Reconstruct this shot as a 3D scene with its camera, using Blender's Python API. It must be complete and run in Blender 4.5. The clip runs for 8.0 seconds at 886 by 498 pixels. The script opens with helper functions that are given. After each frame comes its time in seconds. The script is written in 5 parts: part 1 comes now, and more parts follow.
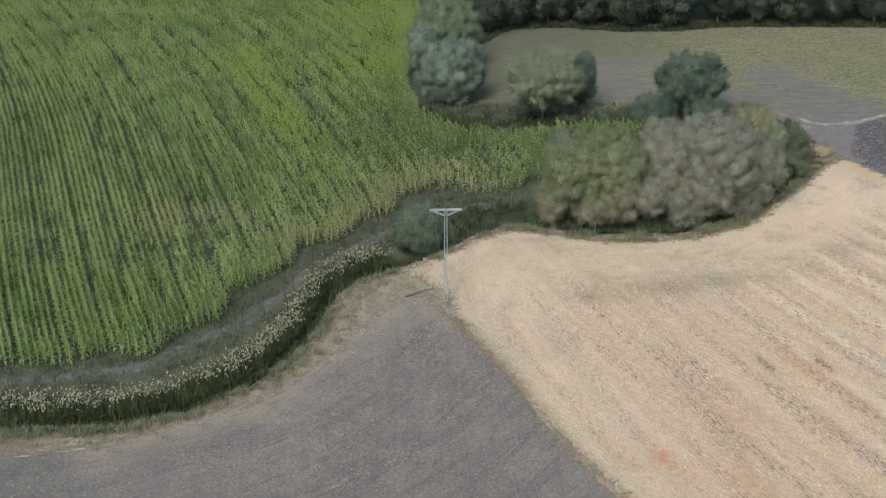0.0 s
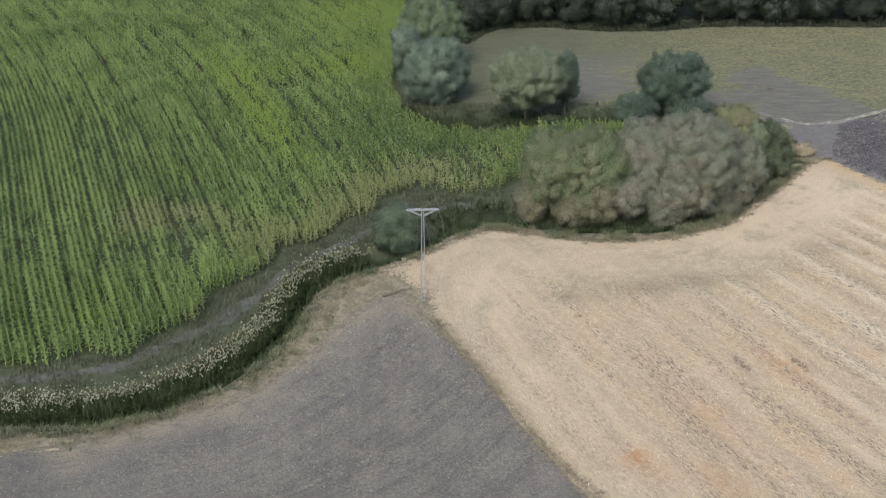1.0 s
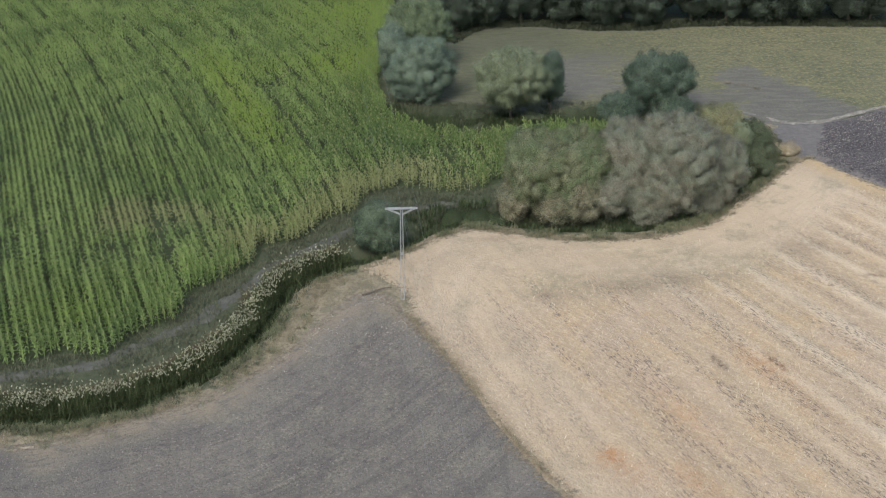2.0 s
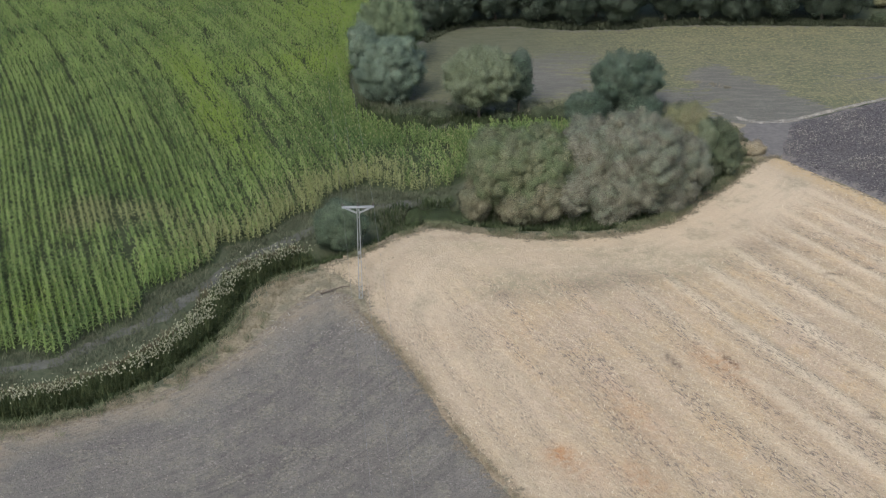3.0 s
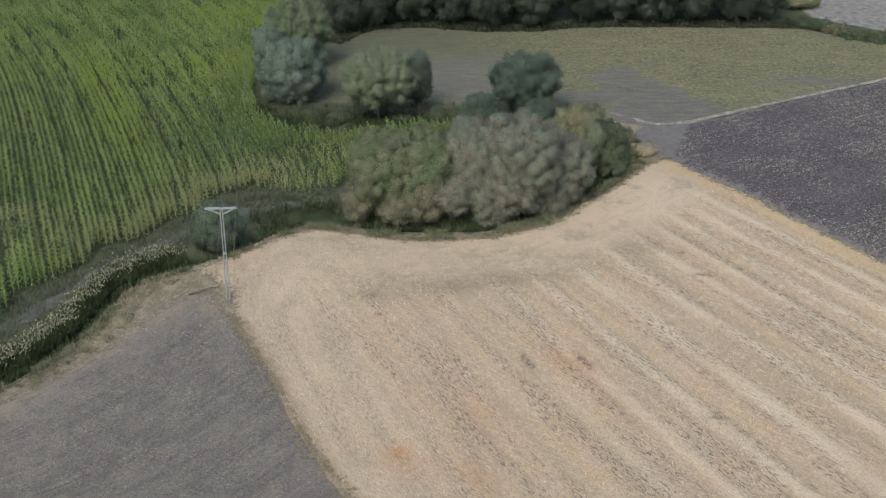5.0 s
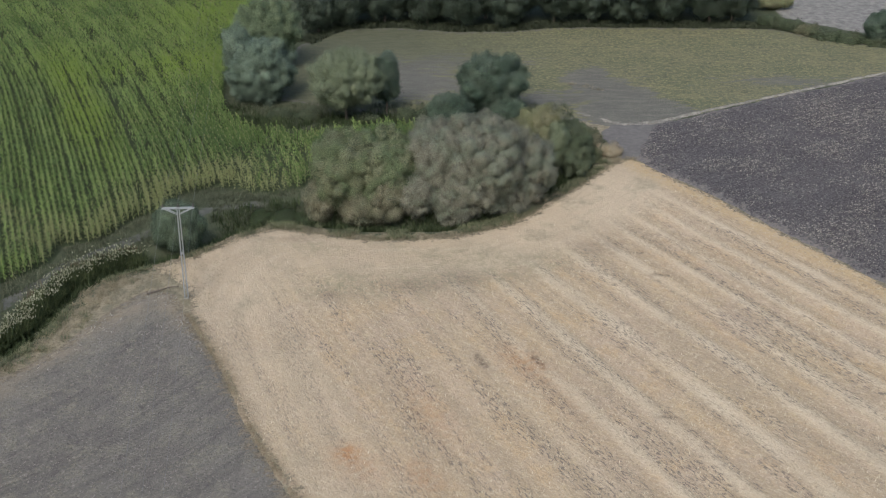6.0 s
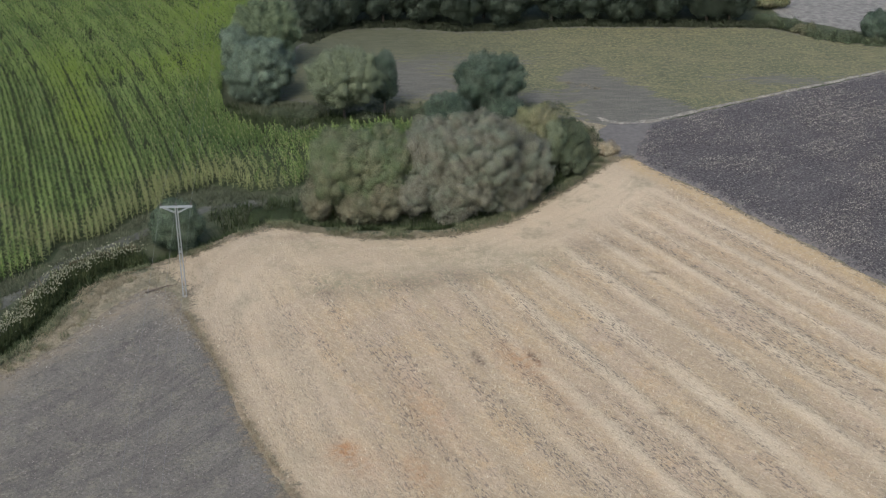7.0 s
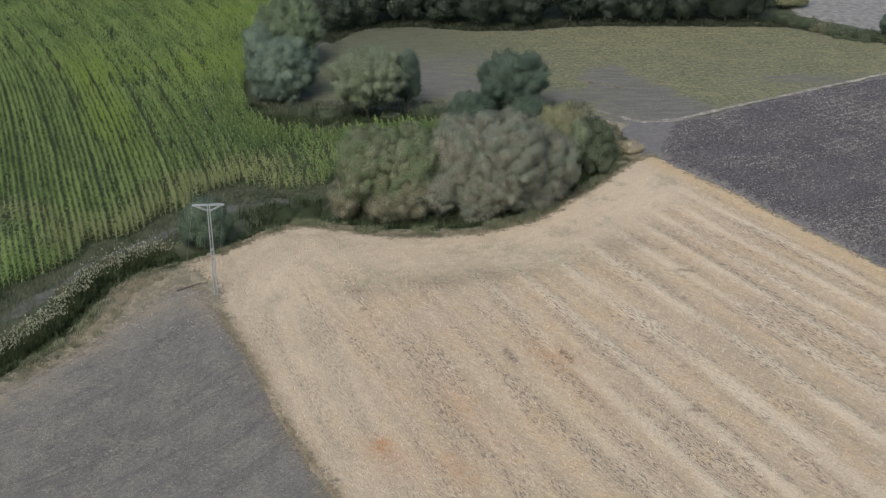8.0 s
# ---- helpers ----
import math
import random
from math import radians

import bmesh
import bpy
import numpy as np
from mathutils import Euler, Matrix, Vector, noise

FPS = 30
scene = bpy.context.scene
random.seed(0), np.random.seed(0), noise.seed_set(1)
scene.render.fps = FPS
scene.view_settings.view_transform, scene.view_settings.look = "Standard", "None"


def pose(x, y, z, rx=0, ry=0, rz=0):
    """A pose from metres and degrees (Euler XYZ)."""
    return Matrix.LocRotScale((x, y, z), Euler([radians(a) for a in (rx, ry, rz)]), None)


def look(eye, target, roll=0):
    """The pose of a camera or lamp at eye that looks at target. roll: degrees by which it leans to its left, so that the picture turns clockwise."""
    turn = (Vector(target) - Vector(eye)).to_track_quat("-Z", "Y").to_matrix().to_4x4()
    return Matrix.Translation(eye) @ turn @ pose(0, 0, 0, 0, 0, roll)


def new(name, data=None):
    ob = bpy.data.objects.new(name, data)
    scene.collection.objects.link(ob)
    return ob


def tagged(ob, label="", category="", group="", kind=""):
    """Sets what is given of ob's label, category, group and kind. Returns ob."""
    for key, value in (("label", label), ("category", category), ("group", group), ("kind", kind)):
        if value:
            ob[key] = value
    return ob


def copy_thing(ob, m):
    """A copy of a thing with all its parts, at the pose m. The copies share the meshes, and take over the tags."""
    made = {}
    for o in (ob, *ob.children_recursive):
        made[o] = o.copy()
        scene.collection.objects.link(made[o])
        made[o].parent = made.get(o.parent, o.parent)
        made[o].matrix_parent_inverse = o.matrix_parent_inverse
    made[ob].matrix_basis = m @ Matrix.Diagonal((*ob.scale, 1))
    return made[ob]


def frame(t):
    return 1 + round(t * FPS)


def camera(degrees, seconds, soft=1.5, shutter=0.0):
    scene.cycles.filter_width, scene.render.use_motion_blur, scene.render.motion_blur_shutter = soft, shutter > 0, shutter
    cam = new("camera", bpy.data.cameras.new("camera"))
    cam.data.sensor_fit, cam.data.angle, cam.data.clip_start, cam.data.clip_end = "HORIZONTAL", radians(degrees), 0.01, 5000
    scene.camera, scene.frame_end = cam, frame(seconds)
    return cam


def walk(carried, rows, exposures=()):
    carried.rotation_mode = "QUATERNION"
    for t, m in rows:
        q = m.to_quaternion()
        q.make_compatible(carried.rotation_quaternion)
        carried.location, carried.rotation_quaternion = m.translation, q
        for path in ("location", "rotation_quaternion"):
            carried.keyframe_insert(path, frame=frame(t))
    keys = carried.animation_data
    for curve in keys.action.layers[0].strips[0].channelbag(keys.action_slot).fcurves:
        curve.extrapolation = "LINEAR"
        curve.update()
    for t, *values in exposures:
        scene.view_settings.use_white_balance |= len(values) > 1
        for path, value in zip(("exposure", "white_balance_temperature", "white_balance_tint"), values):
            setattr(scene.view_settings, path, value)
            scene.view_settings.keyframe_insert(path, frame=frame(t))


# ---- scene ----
import functools
import itertools

cam = camera(37.1, 8.0, soft=1.2)
PATH = [
    (0, (-0.363, -121.979, 67.918), (-0.362, -120.195, 67.014), -0.1),
    (0.5, (0.901, -121.954, 67.91), (0.905, -120.17, 67.007), -0.0),
    (1, (1.801, -121.934, 67.876), (1.805, -120.15, 66.972), -0.1),
    (1.5, (2.737, -121.956, 67.82), (2.738, -120.172, 66.916), -0.1),
    (3, (8.617, -122.2, 67.7), (8.618, -120.416, 66.796), -0.1),
    (3.5, (11.54, -122.362, 67.725), (11.542, -120.578, 66.821), -0.1),
    (4, (15.076, -122.504, 67.788), (15.077, -120.72, 66.885), -0.1),
    (4.5, (18.932, -122.67, 67.899), (18.932, -120.886, 66.995), -0.2),
    (5, (22.298, -122.829, 68.043), (22.305, -121.045, 67.14), 0.0),
    (6.5, (27.165, -123.568, 68.426), (27.176, -121.784, 67.521), 0.1),
    (7, (26.925, -123.967, 68.439), (26.935, -122.183, 67.535), -0.0),
    (7.5, (25.702, -124.336, 68.406), (25.709, -122.551, 67.503), -0.1),
    (8, (23.979, -124.587, 68.401), (23.985, -122.802, 67.498), -0.1),
]
walk(cam, [(t, look(eye, target, roll)) for t, eye, target, roll in PATH], [(0.0, 0.75, 6130, 6), (1.7, 0.73, 6130, 6), (5.0, 0.52, 6130, 6), (8.0, 0.47, 6130, 6)])

# ---- sky and sun: high thin overcast in the late day ----
world = bpy.data.worlds.new("overcast_sky")
scene.world = world
world.use_nodes = True
wn = world.node_tree
sky = wn.nodes.new("ShaderNodeTexSky")
sky.sky_type, sky.sun_disc = "NISHITA", False
sky.sun_elevation, sky.sun_rotation = radians(48), radians(200)
sky.air_density, sky.dust_density, sky.ozone_density = 1.0, 4.0, 1.0
wn.links.new(sky.outputs["Color"], wn.nodes["Background"].inputs["Color"])
wn.nodes["Background"].inputs["Strength"].default_value = 0.12
sun_data = bpy.data.lights.new("sun", "SUN")
sun_data.energy, sun_data.angle, sun_data.color = 1.2, radians(25), (1.0, 0.95, 0.88)
sun = new("sun", sun_data)
sun.matrix_world = look((-30, -80, 100), (0, 0, 0))


# ---- materials ----
class Shade:
    """A node material with a few short ways to build it."""

    def __init__(self, name, rough=0.95, gloss=0.15, metal=0.0):
        self.m = bpy.data.materials.new(name)
        self.m.use_nodes = True
        self.t = self.m.node_tree
        self.b = self.t.nodes["Principled BSDF"]
        self.b.inputs["Roughness"].default_value = rough
        self.b.inputs["Specular IOR Level"].default_value = gloss
        self.b.inputs["Metallic"].default_value = metal

    def node(self, kind):
        return self.t.nodes.new(kind)

    def put(self, socket, value):
        if isinstance(value, bpy.types.NodeSocket):
            self.t.links.new(value, socket)
        elif isinstance(value, tuple):
            socket.default_value = (*value, 1.0) if len(value) == 3 and socket.type == "RGBA" else value
        else:
            socket.default_value = value

    def place(self):
        return self.node("ShaderNodeNewGeometry").outputs["Position"]

    def uv(self):
        return self.node("ShaderNodeTexCoord").outputs["UV"]

    def stretch(self, vec, sx, sy, sz=1.0):
        n = self.node("ShaderNodeVectorMath")
        n.operation = "MULTIPLY"
        self.put(n.inputs[0], vec)
        n.inputs[1].default_value = (sx, sy, sz)
        return n.outputs[0]

    def spin(self, vec, degrees):
        n = self.node("ShaderNodeVectorRotate")
        n.rotation_type = "Z_AXIS"
        self.put(n.inputs["Vector"], vec)
        n.inputs["Angle"].default_value = radians(degrees)
        return n.outputs[0]

    def noise(self, vec, scale, detail=3.0, rough=0.55, warp=0.0):
        n = self.node("ShaderNodeTexNoise")
        self.put(n.inputs["Vector"], vec)
        n.inputs["Scale"].default_value = scale
        n.inputs["Detail"].default_value = detail
        n.inputs["Roughness"].default_value = rough
        n.inputs["Distortion"].default_value = warp
        return n.outputs["Fac"]

    def step(self, v, lo, hi, a=0.0, b=1.0):
        n = self.node("ShaderNodeMapRange")
        n.interpolation_type = "SMOOTHSTEP"
        for k, x in enumerate((v, lo, hi, a, b)):
            self.put(n.inputs[k], x)
        return n.outputs[0]

    def math(self, op, a, b=0.0):
        n = self.node("ShaderNodeMath")
        n.operation = op
        self.put(n.inputs[0], a)
        self.put(n.inputs[1], b)
        return n.outputs[0]

    def mix(self, fac, a, b):
        n = self.node("ShaderNodeMix")
        n.data_type = "RGBA"
        self.put(n.inputs[0], fac)
        self.put(n.inputs[6], a)
        self.put(n.inputs[7], b)
        return n.outputs[2]

    def attr(self, name):
        n = self.node("ShaderNodeAttribute")
        n.attribute_name = name
        return n.outputs["Fac"]

    def island(self):
        return self.node("ShaderNodeNewGeometry").outputs["Random Per Island"]

    def each(self):
        return self.node("ShaderNodeObjectInfo").outputs["Random"]

    def colour(self, c):
        self.put(self.b.inputs["Base Color"], c)
        return self

    def frayed(self, c, other, reach, p):
        """Lets the colour of the neighbouring ground break in near a field's edge."""
        n = self.math("ADD", self.noise(p, 0.9, 5, 0.75), self.math("MULTIPLY", self.noise(p, 3.5, 4, 0.75), 0.5))
        e = self.math("ADD", self.math("DIVIDE", self.attr("edge"), reach), self.step(n, 0.55, 0.95, -0.75, 0.75))
        return self.mix(self.step(e, 0.1, 0.65), other, c)

    def bump(self, h, dist, strength=1.0):
        n = self.node("ShaderNodeBump")
        n.inputs["Strength"].default_value = strength
        n.inputs["Distance"].default_value = dist
        self.put(n.inputs["Height"], h)
        self.t.links.new(n.outputs[0], self.b.inputs["Normal"])
        return self

    def lacy(self, open_share):
        """Lets the view pass between the small leaves of a spray."""
        out = self.t.nodes["Material Output"].inputs["Surface"]
        mx = self.node("ShaderNodeMixShader")
        gap = self.step(self.noise(self.place(), 14, 2), 0.35, 0.65, open_share - 0.25, open_share + 0.25)
        self.put(mx.inputs[0], gap)
        self.t.links.new(out.links[0].from_socket, mx.inputs[1])
        self.t.links.new(self.node("ShaderNodeBsdfTransparent").outputs[0], mx.inputs[2])
        self.t.links.new(mx.outputs[0], out)
        return self

    def thin(self, c, share=0.3):
        """Lets light through, as leaves do."""
        tr = self.node("ShaderNodeBsdfTranslucent")
        self.put(tr.inputs["Color"], c)
        mx = self.node("ShaderNodeMixShader")
        mx.inputs[0].default_value = share
        self.t.links.new(self.b.outputs[0], mx.inputs[1])
        self.t.links.new(tr.outputs[0], mx.inputs[2])
        self.t.links.new(mx.outputs[0], self.t.nodes["Material Output"].inputs["Surface"])
        return self


def mat_soil():
    s = Shade("grey_harrowed_soil")
    p, uv = s.place(), s.uv()
    c = s.mix(s.step(s.noise(p, 0.09, 4), 0.4, 0.6), (0.172, 0.156, 0.136), (0.196, 0.180, 0.154))
    c = s.mix(s.step(s.noise(s.stretch(uv, 0.55, 0.03), 1.0, 4, 0.55, 0.4), 0.46, 0.60, 0, 0.45), c, (0.132, 0.120, 0.106))
    c = s.mix(s.step(s.noise(s.stretch(uv, 1.3, 0.05), 1.0, 4, 0.6, 0.3), 0.50, 0.60, 0, 0.25), c, (0.229, 0.210, 0.176))
    c = s.mix(s.step(s.noise(s.stretch(uv, 1.7, 0.07), 1.0, 4, 0.6, 0.3), 0.38, 0.46, 0.28, 0), c, (0.103, 0.094, 0.084))
    c = s.mix(s.step(s.noise(s.stretch(uv, 0.16, 0.02), 1.0, 3), 0.52, 0.62, 0, 0.42), c, (0.229, 0.206, 0.180))
    c = s.mix(s.math("MULTIPLY", s.step(s.noise(p, 0.30, 5, 0.7), 0.47, 0.60), s.step(s.noise(p, 2.2, 6, 0.75), 0.46, 0.58, 0.1, 0.9)), c, (0.257, 0.239, 0.180))
    c = s.mix(s.step(s.noise(s.stretch(uv, 1.6, 0.9), 1.0, 5, 0.72), 0.54, 0.64, 0, 0.5), c, (0.266, 0.239, 0.208))
    c = s.mix(s.step(s.noise(s.stretch(uv, 1.9, 0.9), 1.0, 5, 0.75, 0.6), 0.36, 0.45, 0.55, 0), c, (0.093, 0.082, 0.073))
    c = s.mix(s.step(s.noise(p, 5.0, 4, 0.75), 0.38, 0.48, 0.5, 0), c, (0.103, 0.092, 0.085))
    # Soil darkens unevenly toward the west, with a small share everywhere.
    c = s.mix(s.attr("west_dark"), c, (0.093, 0.089, 0.085))
    c = s.mix(s.step(s.noise(p, 4.2, 3, 0.6), 0.60, 0.68, 0, 0.75), c, (0.319, 0.290, 0.247))
    line = s.noise(s.stretch(s.spin(p, -4), 1.5, 0.05), 1.0, 5, 0.65, 0.3)
    c = s.mix(s.step(line, 0.55, 0.63, 0, 0.15), c, (0.243, 0.223, 0.190))
    c = s.mix(s.step(line, 0.38, 0.45, 0.14, 0), c, (0.107, 0.096, 0.087))
    c = s.mix(s.math("MULTIPLY", s.attr("strawy"), s.step(s.noise(s.stretch(uv, 2.0, 0.5), 1.0, 5, 0.75), 0.36, 0.54, 0.1, 0.95)), c, (0.278, 0.238, 0.175))
    c = s.frayed(c, s.mix(s.step(s.noise(p, 2.0, 5, 0.7), 0.44, 0.56), (0.252, 0.210, 0.149), (0.169, 0.143, 0.110)), 1.5, p)
    s.colour(c).bump(s.noise(p, 2.6, 6, 0.75), 0.25)
    return s.m


def mat_stubble():
    s = Shade("pale_straw_stubble")
    p, uv = s.place(), s.uv()
    head = s.node("ShaderNodeCombineXYZ")
    s.put(head.inputs[0], s.attr("headway"))
    s.put(head.inputs[1], s.attr("headrun"))
    turn = s.noise(s.stretch(head.outputs[0], 0.7, 0.10), 1.0, 6, 0.7, 0.9)
    streak = s.noise(s.stretch(uv, 0.45, 0.03), 1.0, 4, 0.6)
    dash = s.noise(s.stretch(uv, 4.6, 1.3), 1.0, 5, 0.75)
    strand = s.noise(s.stretch(s.spin(p, 38), 0.7, 3.6), 1.0, 5, 0.7, 0.5)
    fine = s.noise(s.stretch(uv, 6.0, 1.4), 1.0, 4, 0.7)
    c = s.mix(s.step(s.noise(p, 0.06, 3), 0.35, 0.65), (0.480, 0.372, 0.240), (0.465, 0.360, 0.258))
    c = s.mix(s.math("MULTIPLY", s.step(s.noise(p, 0.16, 4, 0.6), 0.48, 0.62, 0, 0.6), s.attr("rows")), c, (0.490, 0.350, 0.200))
    c = s.mix(s.step(streak, 0.42, 0.58, 0, 0.8), c, (0.385, 0.304, 0.208))
    c = s.mix(s.step(s.noise(p, 1.1, 5, 0.7), 0.50, 0.68, 0, 0.55), c, (0.482, 0.374, 0.222))
    c = s.mix(s.step(fine, 0.50, 0.60, 0, 0.55), c, (0.330, 0.264, 0.190))
    c = s.mix(s.step(s.noise(p, 5.0, 4, 0.7), 0.36, 0.46, 0.55, 0), c, (0.588, 0.492, 0.371))
    c = s.mix(s.step(strand, 0.52, 0.64, 0, 0.5), c, (0.610, 0.500, 0.352))
    c = s.mix(s.step(strand, 0.34, 0.46, 0.35, 0), c, (0.330, 0.256, 0.158))
    plain = s.math("SUBTRACT", 1.0, s.attr("rows"))
    c = s.mix(s.math("MULTIPLY", plain, 0.6), c, (0.464, 0.376, 0.271))
    c = s.mix(s.math("MULTIPLY", s.attr("bleached"), 0.6), c, (0.565, 0.462, 0.335))
    c = s.mix(s.math("MULTIPLY", plain, s.step(turn, 0.50, 0.64, 0, 0.4)), c, (0.360, 0.308, 0.212))
    c = s.mix(s.math("MULTIPLY", plain, s.step(turn, 0.34, 0.47, 0.3, 0)), c, (0.569, 0.479, 0.353))
    c = s.mix(s.math("MULTIPLY", plain, s.step(s.noise(p, 0.22, 5, 0.65), 0.52, 0.66, 0, 0.65)), c, s.mix(s.step(s.noise(p, 1.4, 5, 0.75), 0.42, 0.58), (0.262, 0.236, 0.166), (0.400, 0.338, 0.236)))
    c = s.mix(s.math("MULTIPLY", s.attr("swath"), s.step(dash, 0.3, 0.6, 1.0, 0.55)), c, (0.595, 0.502, 0.368))
    bands = s.step(s.noise(s.stretch(uv, 0.38, 0.05), 1.0, 3), 0.46, 0.60)
    hole = s.math("MULTIPLY", s.step(dash, 0.51, 0.57), s.math("MULTIPLY", bands, s.attr("rows")))
    c = s.mix(s.math("MULTIPLY", hole, 0.8), c, (0.140, 0.122, 0.108))
    grit = s.noise(p, 3.4, 5, 0.75)
    c = s.mix(s.math("MULTIPLY", s.step(grit, 0.56, 0.64, 0, 0.6), s.step(s.attr("rows"), 0.1, 0.9, 0.35, 1.0)), c, (0.215, 0.178, 0.136))
    c = s.mix(s.math("MULTIPLY", s.attr("worn"), s.step(s.noise(p, 1.6, 5, 0.7), 0.38, 0.60, 0.35, 1.0)), c, (0.125, 0.096, 0.074))
    weeds = s.math("ADD", s.step(s.noise(p, 0.9, 5, 0.75), 0.44, 0.60), s.step(s.noise(p, 3.4, 4, 0.7), 0.48, 0.58, 0, 0.5))
    c = s.mix(s.math("MULTIPLY", s.attr("weedy"), s.math("MINIMUM", weeds, 1.0)), c, (0.262, 0.244, 0.160))
    c = s.mix(s.math("MULTIPLY", s.attr("rust"), s.step(s.noise(p, 1.5, 4), 0.35, 0.6, 0.2, 0.75)), c, (0.413, 0.206, 0.086))
    c = s.mix(s.math("MULTIPLY", s.attr("gold"), s.step(s.noise(p, 2.0, 5, 0.7), 0.40, 0.56, 0.3, 0.9)), c, (0.455, 0.338, 0.190))
    c = s.mix(s.math("MULTIPLY", s.attr("rim"), s.step(s.noise(p, 2.0, 5, 0.7), 0.40, 0.60, 0.45, 0.9)), c, (0.285, 0.222, 0.148))
    c = s.frayed(c, s.mix(s.step(s.noise(p, 2.0, 5, 0.7), 0.44, 0.56), (0.275, 0.228, 0.159), (0.170, 0.146, 0.106)), 1.1, p)
    s.colour(c).bump(s.math("ADD", s.noise(p, 3.0, 5, 0.75), s.math("MULTIPLY", fine, 0.8)), 0.13)
    return s.m


def mat_plough():
    s = Shade("dark_ploughed_earth")
    p, uv = s.place(), s.uv()
    c = s.mix(s.step(s.noise(p, 0.12, 4), 0.35, 0.65), (0.094, 0.086, 0.086), (0.118, 0.108, 0.106))
    c = s.mix(s.step(s.noise(s.stretch(uv, 1.6, 0.06), 1.0, 4), 0.5, 0.7, 0, 0.5), c, (0.060, 0.054, 0.057))
    c = s.mix(s.step(s.noise(p, 4.0, 4, 0.75), 0.51, 0.58, 0, 0.85), c, (0.225, 0.207, 0.202))
    c = s.mix(s.step(s.noise(p, 3.0, 4, 0.75), 0.38, 0.46, 0.85, 0), c, (0.044, 0.039, 0.042))
    c = s.frayed(c, s.mix(s.step(s.noise(p, 2.0, 5, 0.7), 0.44, 0.56), (0.17, 0.155, 0.155), (0.225, 0.20, 0.18)), 1.8, p)
    s.colour(c).bump(s.noise(p, 2.4, 6, 0.75), 0.4)
    return s.m


def mat_meadow():
    s = Shade("thin_meadow_grass_on_grey_soil")
    p = s.place()
    row = s.stretch(p, 0.35, 1.5)
    green = s.mix(s.step(s.noise(p, 0.10, 4), 0.35, 0.65), (0.134, 0.139, 0.084), (0.162, 0.156, 0.097))
    green = s.mix(s.step(s.noise(s.stretch(p, 0.6, 1.3), 0.9, 6, 0.75), 0.49, 0.60, 0, 0.75), green, (0.099, 0.102, 0.069))
    green = s.mix(s.step(s.noise(s.stretch(p, 0.45, 0.9), 0.35, 5, 0.75), 0.50, 0.64, 0, 0.5), green, (0.228, 0.212, 0.118))
    green = s.mix(s.step(s.noise(p, 1.7, 6, 0.8), 0.50, 0.58, 0, 0.85), green, (0.262, 0.246, 0.128))
    bare = s.mix(s.step(s.noise(row, 0.7, 5, 0.7), 0.42, 0.62), (0.134, 0.129, 0.110), (0.170, 0.163, 0.137))
    bare = s.mix(s.step(s.noise(p, 3.0, 5, 0.75), 0.52, 0.62, 0, 0.6), bare, (0.228, 0.216, 0.180))
    edge = s.math("ADD", s.attr("bare"), s.step(s.noise(row, 0.8, 6, 0.75), 0.2, 0.8, -0.6, 0.6))
    c = s.mix(s.step(edge, 0.34, 0.66), green, bare)
    c = s.mix(s.math("MULTIPLY", s.attr("lush"), 0.85), c, s.mix(s.step(s.noise(row, 0.9, 5, 0.7), 0.45, 0.58), (0.122, 0.126, 0.086), (0.096, 0.104, 0.068)))
    c = s.frayed(c, (0.152, 0.143, 0.127), 1.5, p)
    s.colour(c).bump(s.noise(p, 1.6, 7, 0.8), 0.28)
    return s.m


def mat_verge():
    s = Shade("mixed_dry_and_green_verge")
    p = s.place()
    dry = s.mix(s.step(s.noise(p, 0.6, 5, 0.7), 0.42, 0.58), (0.290, 0.248, 0.172), (0.198, 0.174, 0.122))
    green = s.mix(s.step(s.noise(p, 0.7, 4), 0.35, 0.65), (0.055, 0.066, 0.038), (0.080, 0.090, 0.055))
    green = s.mix(s.step(s.noise(p, 2.0, 5, 0.75), 0.46, 0.58, 0, 0.8), green, (0.088, 0.096, 0.058))
    g = s.math("ADD", s.attr("green"), s.step(s.noise(p, 0.8, 4), 0.2, 0.8, -0.35, 0.35))
    c = s.mix(s.step(g, 0.35, 0.65), dry, green)
    c = s.mix(s.step(s.noise(p, 3.0, 5, 0.75), 0.52, 0.62, 0, 0.65), c, (0.088, 0.094, 0.062))
    s.colour(c).bump(s.noise(p, 2.6, 5, 0.7), 0.15)
    return s.m


def mat_track():
    s = Shade("trodden_grey_track")
    p = s.place()
    c = s.mix(s.step(s.noise(p, 0.5, 5), 0.35, 0.65), (0.088, 0.090, 0.078), (0.125, 0.124, 0.108))
    c = s.mix(s.step(s.noise(p, 1.3, 5, 0.7), 0.50, 0.64, 0, 0.8), c, (0.066, 0.074, 0.046))
    c = s.mix(s.step(s.noise(p, 3.4, 4, 0.7), 0.60, 0.72, 0, 0.5), c, (0.165, 0.155, 0.125))
    s.colour(c).bump(s.noise(p, 3.0, 5, 0.7), 0.08)
    return s.m


def mat_dust():
    s = Shade("pale_dusty_field_margin")
    p = s.place()
    c = s.mix(s.step(s.noise(p, 0.6, 5), 0.35, 0.65), (0.33, 0.302, 0.258), (0.22, 0.203, 0.176))
    c = s.mix(s.step(s.noise(p, 2.4, 5, 0.7), 0.46, 0.62, 0, 0.85), c, (0.175, 0.160, 0.130))
    s.colour(c).bump(s.noise(p, 3.0, 5, 0.7), 0.08)
    return s.m


